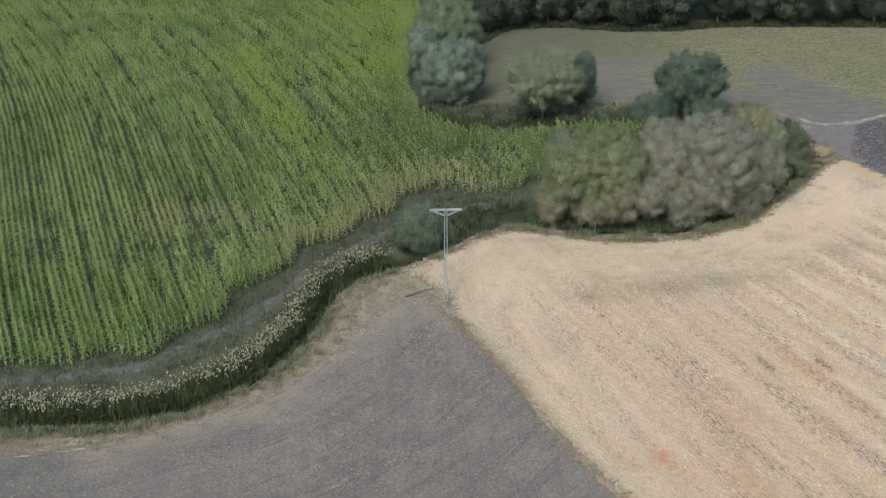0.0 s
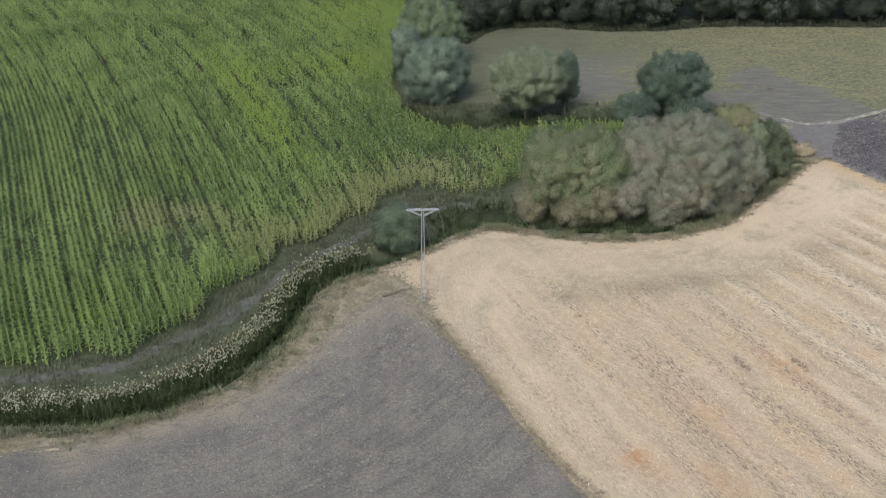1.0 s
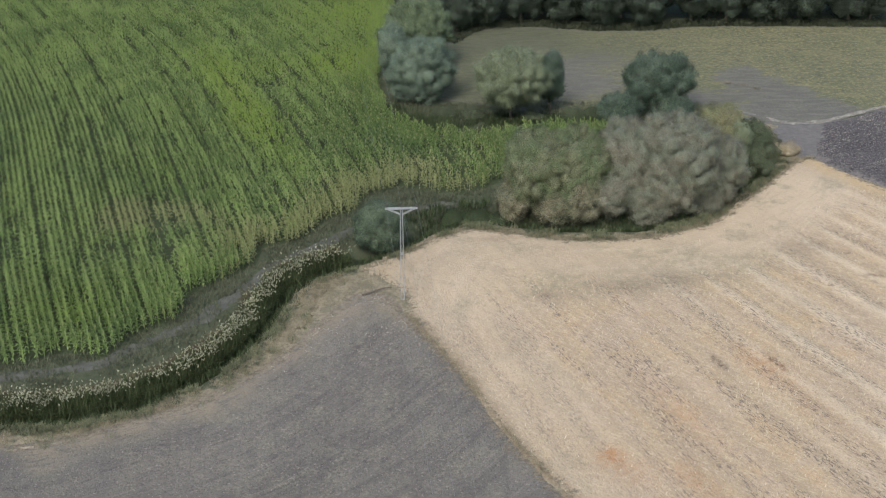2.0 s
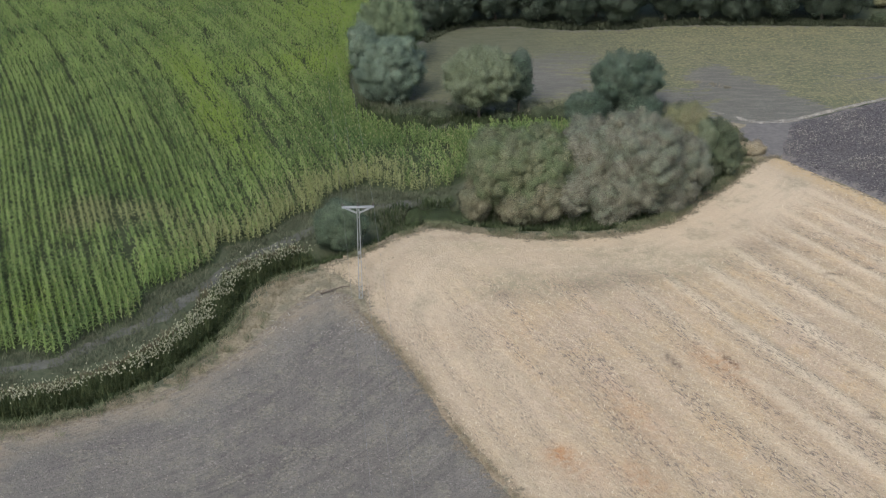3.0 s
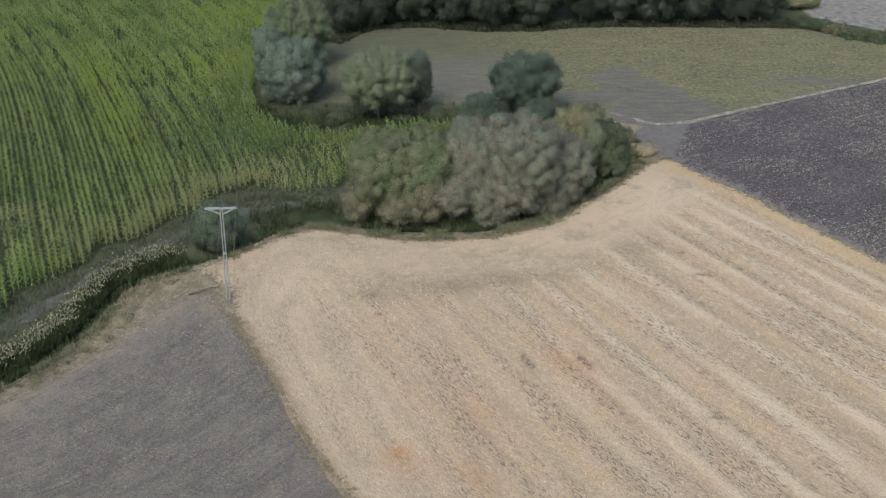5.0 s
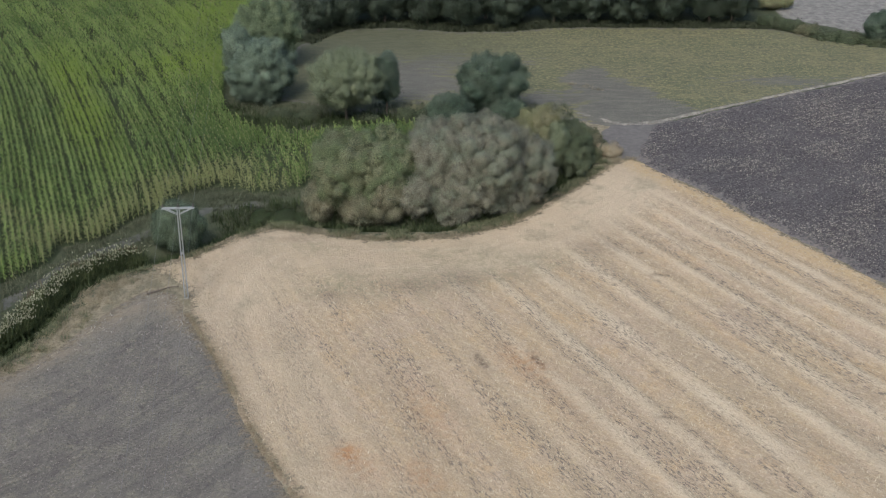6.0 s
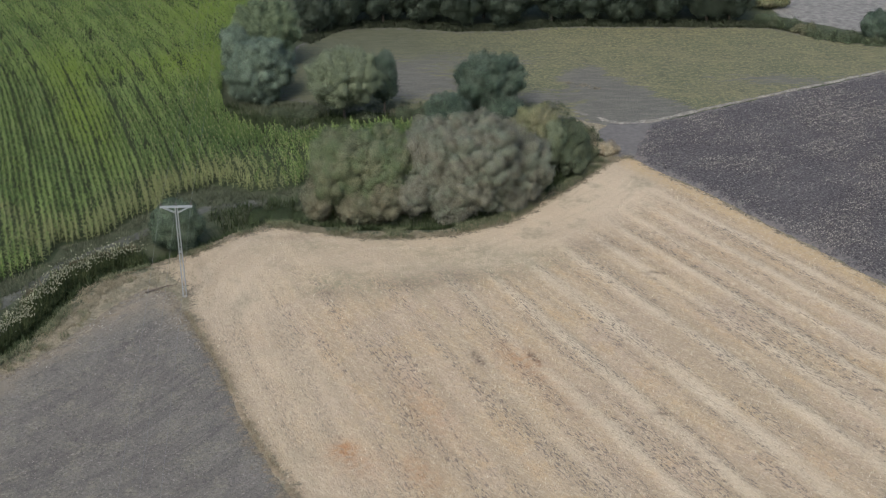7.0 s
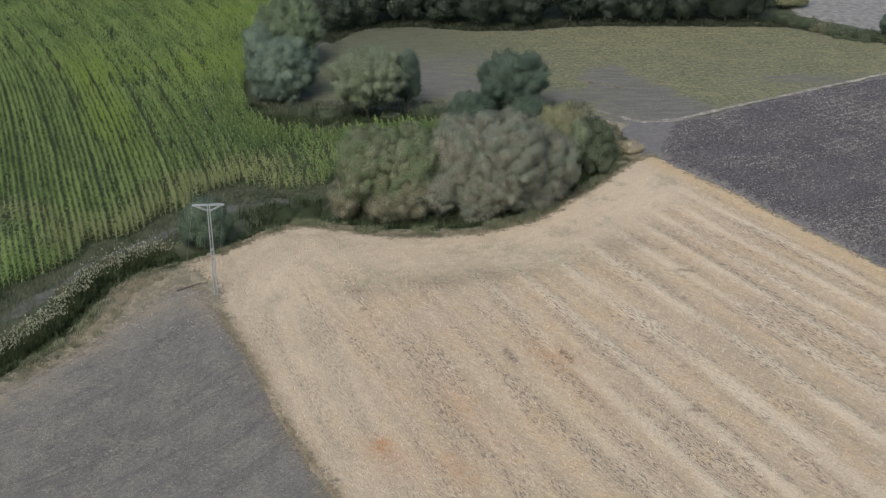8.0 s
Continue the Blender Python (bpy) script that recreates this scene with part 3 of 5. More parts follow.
def stubble_attrs(x, y):
    d, _ = line_dist(x, y, STUBBLE_TOP[5:])
    hd, run = line_dist(x, y, [(60, -132), (30, -66), (9, -20), (3, -4), (4, 6), (7, 12), (12, 13.8), (20, 12.5), (30, 13.5), (40, 20), (50, 33), (58, 46)])
    spot = lambda cx, cy, rx, ry, a=0: np.exp(-(((x - cx) + a * (y - cy)) / rx) ** 2 - ((y - cy) / ry) ** 2)
    rows = smooth01(d, 6, 13) * np.maximum(smooth01(swath_u(x, y), 4, 12), 0.6 * smooth01(-y, -2, 10))
    sw = swath_bands(x, y) * rows * smooth01(x + 0.4 * y, 22, 34) * (0.75 + 0.9 * rough2(x, y, 6, 53))
    worn = np.clip(1.7 * spot(31.0, -12.8, 0.30, 1.5, 0.35) + 1.9 * spot(36.5, -12.9, 0.36, 1.5, 0.4) + 0.9 * spot(51.2, 5.0, 1.2, 0.35) + 0.8 * spot(49.9, 10.6, 0.7, 0.25)
                   + 0.55 * spot(24.0, 2.6, 3.2, 1.6) + 0.5 * spot(30, 4.6, 4.5, 1.8) + 0.5 * spot(15.5, 0.6, 2.2, 1.4) + 0.4 * spot(45.5, 12.0, 3.0, 2.0)
                   + 0.7 * spot(47.6, -22.6, 0.9, 0.4) + 0.35 * spot(10.8, 14.2, 3, 1.0), 0, 1)
    rust = np.clip(spot(18.8, -28.0, 0.9, 1.0) + 0.45 * spot(19.6, -29.5, 2.2, 2.6, 0.4) + 0.5 * spot(25.5, -31.5, 1.6, 3.0, 0.4) + 0.5 * spot(35.0, -13, 2.0, 3.0, 0.5) + 0.35 * spot(26, -22, 2.0, 6.0, 0.4) + 0.2 * spot(38, -18, 1.6, 7.0, 0.4), 0, 1)
    pale = np.clip(smooth01(rough2(x, y, 14, 54), -0.08, 0.2) * (1 - rows) + 0.7 * spot(9, 1, 5, 6) + 0.9 * spot(50, 27, 6, 9, 0.5), 0, 1)
    side, _ = line_dist(x, y, STUBBLE_SIDE)
    rim, _ = line_dist(x, y, SOIL_EDGE)
    weedy = 0.75 * spot(15, 2.5, 4.5, 3.2) + 0.5 * spot(24, 3.5, 7.5, 4.0) + 0.7 * spot(35, 7.5, 7.0, 3.5, -0.6) + 0.5 * spot(13, 12, 6, 2.0) + 0.45 * spot(28, 10.5, 6, 2.0)
    return {"weedy": np.clip(weedy * (0.8 + 1.4 * rough2(x, y, 4, 58)), 0, 0.85), "rim": 1 - smooth01(rim + 1.2 * rough2(x, y, 2.0, 55), 0.5, 1.9), "gold": 1 - smooth01(side + 1.5 * rough2(x, y, 3, 56), 1.2, 4.0), "swath": np.clip(sw, 0, 1), "rows": np.clip(rows, 0.12, 1), "worn": worn, "rust": rust, "bleached": pale, "headway": hd, "headrun": run}


def build_fields():
    field("ploughed_field", SOIL_AREA, (-48, 20, -40, 4), 0.4, SOIL, lambda x, y: 0.13 * rough2(x, y, 1.1, 41, 3) + 0.06 * rough2(x, y, 0.5, 44, 1),
          "grey harrowed bare soil field with faint curved tillage marks", "field",
          attrs=lambda x, y: {"west_dark": 0.08 + 0.36 * smooth01(-x + 14 * rough2(x, y, 14, 50), 12, 40), "strawy": 1 - smooth01(line_dist(x, y, [(-30, -25.5), (-19, -19), (-11, -8.5), (-4, 1.5), (1, -3)])[0] + 5 * rough2(x, y, 5, 49), 0.5, 5.5)},
          uv=lambda x, y: np.stack(line_dist(x, y, SOIL_TOP[:13] + [(2, 14), (20, 40)]), 1))
    field("stubble_field", STUBBLE_AREA, (-8, 78, -42, 38), 0.42, STUBBLE,
          lambda x, y: 0.10 * rough2(x, y, 1.0, 42, 3) + 0.16 * stubble_attrs(x, y)["swath"] - 0.10 * stubble_attrs(x, y)["worn"],
          "harvested straw-coloured stubble field with pale straw swaths", "field", attrs=stubble_attrs,
          uv=lambda x, y: np.stack([swath_u(x, y), y], 1))
    field("dark_ploughed_field", PLOUGH_AREA, (53, 114, -2, 84), 0.4, PLOUGH,
          lambda x, y: 0.30 * rough2(x, y, 1.2, 43, 3) + 0.07 * np.sin((x * 0.52 - y * 0.85) * 2 * np.pi / 1.6),
          "freshly ploughed dark brown field strewn with pale stalks", "field", uv=lambda x, y: np.stack([x * 0.52 - y * 0.85, x * 0.85 + y * 0.52], 1), lift=0.26, soft=1.0)

    def meadow_attrs(x, y):
        spot = lambda cx, cy, rx, ry: np.exp(-((x - cx) / rx) ** 2 - ((y - cy) / ry) ** 2)
        wedge = smooth01(depth_in(x, y, BARE_WEDGE) + 8.0 * rough2(x, y, 5, 61) + 4.0 * rough2(x, y, 1.6, 65), -2.5, 2.5)
        b = 1.1 * wedge + 1.1 * spot(22, 68, 10, 8) + 0.9 * spot(43.5, 60, 5, 4.5) + 0.7 * spot(80, 68, 12, 3) + 0.5 * spot(30, 78, 14, 5) + 0.5 * rough2(x, y, 6, 62)
        # Mask of darker grey-green ground near the wood, and lush grass beside the willows.
        return {"bare": np.clip(b, 0, 1), "lush": np.maximum((1 - smooth01(x + 12 * rough2(x, y, 9, 63), 20, 48)) * smooth01(y, 72, 86), 0.8 * (1 - smooth01(x + 8 * rough2(x, y, 5, 64), 8, 17)))}
    field("meadow", MEADOW_AREA, (3, 114, 46, 96), 0.5, MEADOW, lambda x, y: 0.10 * rough2(x, y, 1.0, 45, 3),
          "thin yellowish green meadow with bare grey patches", "meadow", attrs=meadow_attrs, lift=0.05)
    field("maize_field_soil", CORN_AREA, (-85, 28, -16, 126), 0.8, SHADE_EARTH, lambda x, y: 0.1 * rough2(x, y, 1.0, 46, 2),
          "weedy earth beneath the standing maize, toned dark for its shade", "field", lift=0.06)
    field("junction", JUNCTION, (49, 61, 37, 52), 0.4, JUNCTION_EARTH, lambda x, y: 0.06 * rough2(x, y, 1.0, 47, 2),
          "bare grey earth where the field tracks meet", "track", lift=0.11, ragged=1.2)


def strip(name, pts, half, material, label, category, lift=0.06, step=0.45):
    xs, ys = [p[0] for p in pts], [p[1] for p in pts]
    x, y, f = sheet(np.arange(max(min(xs), -75) - 3, min(max(xs), 125) + 3, step), np.arange(min(ys) - 3, max(ys) + 3, step))
    d, _ = line_dist(x, y, pts)
    d = half - d + 1.3 * half * rough2(x, y, 2.2, 71) + half * rough2(x, y, 0.8, 72, 2)
    v = np.stack([x, y, np.zeros_like(x)], 1)
    v, f, (d,) = keep(v, f, d > -0.4, d)
    v[:, 2] = ground_z(v[:, 0], v[:, 1]) + np.clip(d / 0.6, -1, 1) * lift
    setting(name, mesh_np(name, v, f, material, smooth=True), label, category)


build_ground()
build_fields()
field("far_field", [(87, 101.5), (93, 96.5), (98, 92.5), (106, 91), (126, 93), (170, 112), (170, 150), (86, 150)], (86, 126, 90, 125), 0.6, PALE_EARTH,
      lambda x, y: 0.03 * rough2(x, y, 1.6, 48, 2), "pale grey bare field beyond the far ditch", "field", uv=lambda x, y: np.stack([x * 0.3 + y, x], 1))
strip("track", TRACK_LINE, 0.75, TRACK, "trodden grey field track beside the maize", "track")
strip("field_edge", [(x + 0.15, y + 0.1) for x, y in SOIL_EDGE], 0.32, RIDGE, "low ridge of dry grass between soil and stubble", "verge", lift=0.2)
strip("crossing", [(50.4, 51.4), (53.0, 50.3), (58.5, 51.4)], 0.5, DUST, "pale dust where the field tracks cross", "track", lift=0.2)
strip("straw_line", [(x + 0.9, y - 0.5) for x, y in SOIL_TOP[3:13]], 0.2, STRAWLINE, "pale line of dropped straw along the soil's edge", "straw", lift=0.28, step=0.35)
strip("field_margin", MARGIN_LINE, 0.42, DUST, "pale dusty margin between meadow and ploughed field", "track", lift=0.26)


# ---- tufts of blades, laid out over the plan ----
def blades(roots, height, width, lean, rng, bend=0.35, tip=0.0):
    """A bent blade, a quad and a tip, for each root."""
    n = len(roots)
    h = height * rng.uniform(0.65, 1.25, n)
    a = rng.uniform(0, 2 * np.pi, n)
    way = np.stack([np.cos(a), np.sin(a), np.zeros(n)], 1)
    side = np.stack([-np.sin(a), np.cos(a), np.zeros(n)], 1) * (width * rng.uniform(0.6, 1.3, n) / 2)[:, None]
    l1 = (lean * rng.uniform(0.2, 1.0, n) * h)[:, None]
    up = np.array([[0, 0, 1.0]])
    mid = roots + way * l1 * (1 - bend) + up * (h * 0.62)[:, None]
    end = roots + way * l1 * (1 + bend) + up * (h * rng.uniform(0.85, 1.0, n))[:, None]
    v = np.stack([roots - side, roots + side, mid + side, mid - side, end + side * tip, end - side * tip], 1).reshape(-1, 3)
    i = np.arange(n)[:, None] * 6
    f = np.concatenate([i + np.array([[0, 1, 2, 3]]), i + np.array([[3, 2, 4, 5]])])
    return v, f


def along_line(pts, n, near, far, rng, lo=-60, hi=200):
    """Random plan places beside a line: near to far metres on its left (plus) or right (minus)."""
    p = np.array(pts, float)
    seg = np.diff(p, axis=0)
    ln = np.hypot(seg[:, 0], seg[:, 1])
    ok = (p[1:, 0] > lo) & (p[:-1, 0] < hi)
    k = rng.choice(len(seg), n, p=ln * ok / (ln * ok).sum())
    t = rng.uniform(0, 1, n)[:, None]
    nrm = np.stack([-seg[k, 1], seg[k, 0]], 1) / ln[k][:, None]
    q = p[k] + seg[k] * t + nrm * rng.uniform(near, far, n)[:, None]
    return q[:, 0], q[:, 1]


def tufts(x, y, count, spread, rng, sink=0.05):
    x = np.repeat(x, count) + rng.normal(0, spread, len(x) * count)
    y = np.repeat(y, count) + rng.normal(0, spread, len(y) * count)
    return np.stack([x, y, ground_z(x, y) - sink], 1)


def stuff(name, label, category):
    ob = new(name)
    return tagged(ob, label, category, kind="stuff")


def stuff_mesh(name, v, f, material, label, category, attrs=None):
    ob = new(name, mesh_np(name, v, f, material, attrs))
    return tagged(ob, label, category, kind="stuff")


# ---- trees and shrubs ----
@functools.lru_cache
def ball():
    """A small round mesh of 20 faces."""
    bm = bmesh.new()
    bmesh.ops.create_icosphere(bm, subdivisions=1, radius=1.0)
    bm.verts.index_update()
    v = np.array([q.co[:] for q in bm.verts])
    f = np.array([[q.index for q in g.verts] for g in bm.faces])
    bm.free()
    return v, f


class Crown:
    """A crown of foliage: a rounded outline from z0 to z1 with shallow swelling lobes."""

    def __init__(self, rng, lobes, rx, ry, z0, z1, lobe, flat=1.0, waist=0.0, amp=0.20):
        self.rx, self.ry, self.cz, self.rz, self.flat, self.waist, self.amp = rx, ry, (z0 + z1) / 2, (z1 - z0) / 2, flat, waist, amp
        g = rng.normal(0, 1, (lobes, 3))
        self.g = g / np.linalg.norm(g, axis=1)[:, None]
        self.w = rng.uniform(0.55, 1.0, lobes)
        self.k = 1.0 / (1.05 * lobe / ((rx + self.rz) / 2)) ** 2
        self.h = rng.normal(0, 1, (6, 3)) * 1.6
        self.ph = rng.uniform(0, 6.28, 6)

    def surface(self, u):
        lift = np.zeros(len(u))
        for g, w in zip(self.g, self.w):
            lift = np.maximum(lift, w * np.exp(-2.0 * (1 - u @ g) * self.k))
        big = sum(np.sin(u @ h + p) for h, p in zip(self.h, self.ph)) / 6
        s = 1.0 - self.amp * (1 - lift) + 0.11 * big
        level = np.sqrt(np.clip(1 - u[:, 2] ** 2, 1e-6, 1))
        side = level ** self.flat / level * np.where(u[:, 2] < 0.3, 1 + self.waist * (u[:, 2] - 0.3), 1.0) * s
        return np.stack([self.rx * u[:, 0] * side, self.ry * u[:, 1] * side, self.cz + self.rz * u[:, 2] * s], 1)

    def normal(self, u):
        a = np.cross(u, np.array([0.31, 0.52, 0.8]))
        a /= np.linalg.norm(a, axis=1)[:, None]
        b = np.cross(u, a)
        step = lambda d: self.surface((u + 0.05 * d) / np.linalg.norm(u + 0.05 * d, axis=1)[:, None])
        n = np.cross(step(a) - step(-a), step(b) - step(-b))
        return n / (np.linalg.norm(n, axis=1)[:, None] + 1e-9)

    def leaves(self, rng, n, size, droop, puff, fuzz, plume, heart, bumpy):
        """Leaves gathered in soft tufts at the ends of the boughs, all over the crown."""
        area = 4 * math.pi * ((self.rx * self.ry) ** 1.6 / 3 + 2 * (self.rx * self.rz) ** 1.6 / 3) ** (1 / 1.6)
        m = int(area / (puff * puff * 1.35))
        i = np.arange(m) + 0.5
        up, turn = 1 - 2 * i / m, i * 2.39996
        u = np.stack([np.sqrt(1 - up ** 2) * np.cos(turn), np.sqrt(1 - up ** 2) * np.sin(turn), up], 1) + rng.normal(0, 0.45 * puff / self.rx, (m, 3))
        u /= np.linalg.norm(u, axis=1)[:, None]
        nrm = self.normal(u)
        r = puff * rng.uniform(0.6, 1.35, m)
        c = self.surface(u) - nrm * (r * (0.75 + bumpy * rng.uniform(-0.5, 0.5, m)))[:, None]
        axis_ = c - np.array([0, 0, max(self.cz - 0.9 * self.rz, 0.0)])
        axis_ /= np.linalg.norm(axis_, axis=1)[:, None]
        k = rng.choice(m, n, p=r ** 2 / (r ** 2).sum())
        w = rng.normal(0, 1, (n, 3)) + 0.75 * nrm[k] + np.array([0, 0, 0.35])
        w /= np.linalg.norm(w, axis=1)[:, None]
        rf = 1 - np.abs(rng.normal(0, fuzz, n)) + (rng.uniform(0, 1, n) < 0.16) * rng.uniform(0, 0.5, n)
        off = w * (r[k] * rf)[:, None]
        off += axis_[k] * (np.sum(off * axis_[k], 1) * (plume - 1))[:, None]
        p = c[k] + off
        face = w + 0.3 * nrm[k] + rng.normal(0, 0.26, (n, 3))
        face /= np.linalg.norm(face, axis=1)[:, None]
        t = np.cross(face, rng.normal(0, 1, (n, 3))) + axis_[k] * (plume - 1)
        t -= face * np.sum(t * face, 1)[:, None]
        t /= np.linalg.norm(t, axis=1)[:, None]
        b = np.cross(face, t)
        s = (size * rng.uniform(0.6, 1.4, n))[:, None]
        t, b = t * s, b * s * 0.36
        t[:, 2] -= s[:, 0] * droop * 0.4
        v = np.stack([p + t, p - t * 0.6 + b, p - t * 0.6 - b], 1).reshape(-1, 3)
        soft = nrm[k] * 0.22 + w * 0.78
        soft /= np.linalg.norm(soft, axis=1)[:, None]
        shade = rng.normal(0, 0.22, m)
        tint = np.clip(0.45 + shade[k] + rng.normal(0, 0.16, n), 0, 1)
        # the close twigs and leaves at the heart of each tuft
        bv, bf = ball()
        q = bv[None] * (r * heart)[:, None, None] * rng.uniform(0.75, 1.12, (m, len(bv), 1))
        q = q + axis_[:, None] * (np.einsum("ijk,ik->ij", q, axis_) * (plume - 1))[:, :, None] + c[:, None]
        f = np.concatenate([np.arange(len(v)).reshape(-1, 3), (bf[None] + (len(v) + np.arange(m) * len(bv))[:, None, None]).reshape(-1, 3)])
        n2 = (bv[None] * 0.78 + nrm[:, None] * 0.22).reshape(-1, 3)
        n2 /= np.linalg.norm(n2, axis=1)[:, None]
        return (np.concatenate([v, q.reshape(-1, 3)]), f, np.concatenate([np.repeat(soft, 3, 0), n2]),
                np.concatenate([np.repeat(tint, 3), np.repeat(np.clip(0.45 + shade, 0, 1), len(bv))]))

    def core(self, rng, sink):
        """The dense inner foliage that stops the view between the leaves."""
        lat, lon = 24, 38
        u = [(0, 0, 1.0)] + [(math.sin(math.pi * i / lat) * math.cos(2 * math.pi * j / lon), math.sin(math.pi * i / lat) * math.sin(2 * math.pi * j / lon), math.cos(math.pi * i / lat))
                             for i in range(1, lat) for j in range(lon)] + [(0, 0, -1.0)]
        f = [(0, 1 + j, 1 + (j + 1) % lon) for j in range(lon)]
        for i in range(lat - 2):
            for j in range(lon):
                a, b = 1 + i * lon + j, 1 + i * lon + (j + 1) % lon
                f += [(a, a + lon, b), (b, a + lon, b + lon)]
        last = 1 + (lat - 2) * lon
        f += [(last + j, len(u) - 1, last + (j + 1) % lon) for j in range(lon)]
        u = np.array(u)
        n = self.normal(u)
        return self.surface(u) - n * (sink * rng.uniform(0.75, 1.25, len(u)))[:, None], np.array(f), n

    def limbs(self, rng, n=14):
        u = rng.normal(0, 1, (n, 3))
        u[:, 2] = np.abs(u[:, 2]) * 0.8 - 0.15
        u /= np.linalg.norm(u, axis=1)[:, None]
        mid = np.array([0, 0, self.cz])
        return [tuple(q) for q in mid + (self.surface(u) - mid) * 0.8]


def tube(bm, a, b, r0, r1, sides=6):
    a, b = Vector(a), Vector(b)
    q = (b - a).to_track_quat("Z", "Y")
    rings = []
    for c, r in ((a, r0), (b, r1)):
        rings.append([bm.verts.new(c + q @ Vector((r * math.cos(i * 2 * math.pi / sides), r * math.sin(i * 2 * math.pi / sides), 0))) for i in range(sides)])
    for i in range(sides):
        bm.faces.new((rings[0][i], rings[0][(i + 1) % sides], rings[1][(i + 1) % sides], rings[1][i]))
    bm.faces.new(rings[0][::-1])
    bm.faces.new(rings[1])


def trunk_mesh(rng, clumps, height, radius, stems=1):
    bm = bmesh.new()
    c = sorted(clumps, key=lambda q: q[2])
    for s in range(stems):
        a = rng.uniform(0, 2 * math.pi)
        off = 0.0 if stems == 1 else radius * 3
        foot = Vector((off * math.cos(a), off * math.sin(a), -0.25))
        pts = [foot]
        for i in range(1, 5):
            pts.append(Vector((foot.x * (1 + i * 0.9) + rng.normal(0, 0.18) * i * 0.6, foot.y * (1 + i * 0.9) + rng.normal(0, 0.18) * i * 0.6, height * i / 5.2)))
        for i in range(4):
            tube(bm, pts[i], pts[i + 1], radius * (1 - i * 0.2), radius * (0.8 - i * 0.2), 7)
        for q in c[s::stems][:: max(1, len(c) // (stems * 9))]:
            start = pts[2 if q[2] < height * 0.6 else 3]
            knee = start.lerp(Vector(q[:3]), 0.5) + Vector((0, 0, -0.25))
            tube(bm, start, knee, radius * 0.36, radius * 0.24, 5)
            tube(bm, knee, Vector(q[:3]), radius * 0.24, radius * 0.07, 5)
    return bm


def dome(rng, n, rx, ry, z0, z1, r, flat=1.0, waist=0.0, amp=0.25):
    grow = (z1 - z0) * 0.035
    return Crown(rng, int(n * 1.5), rx * 1.06, ry * 1.06, z0 - grow, z1 + grow, r * 0.85, flat, waist, amp)


def woody(name, x, y, clumps, leaves, size, material, trunk_h, trunk_r, label, category, seed, stems=1, droop=0.2, group="", puff=0.9, fuzz=0.20, plume=1.0, sink=1.0, heart=0.70, bumpy=0.7):
    rng = np.random.default_rng(seed)
    top = new(name)
    top.location = (x, y, ground_z(np.array([x]), np.array([y]))[0])
    tagged(top, label, category, group)
    part("trunk", trunk_mesh(rng, clumps.limbs(rng), trunk_h, trunk_r, stems), BARK, top)
    v, f, soft, tint = clumps.leaves(rng, int(leaves * 0.78), size * 1.65, droop, puff, fuzz, plume, heart, bumpy)
    v2, f2, soft2 = clumps.core(rng, puff * sink)
    v, f, soft = np.concatenate([v, v2]), np.concatenate([f, f2 + len(v)]), np.concatenate([soft, soft2])
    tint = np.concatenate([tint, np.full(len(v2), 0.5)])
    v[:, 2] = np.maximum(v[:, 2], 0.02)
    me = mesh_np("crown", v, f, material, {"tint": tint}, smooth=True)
    if len(me.vertices) == len(soft):
        me.normals_split_custom_set_from_vertices(soft.astype(np.float32))
    part("crown", me, material, top)
    return top


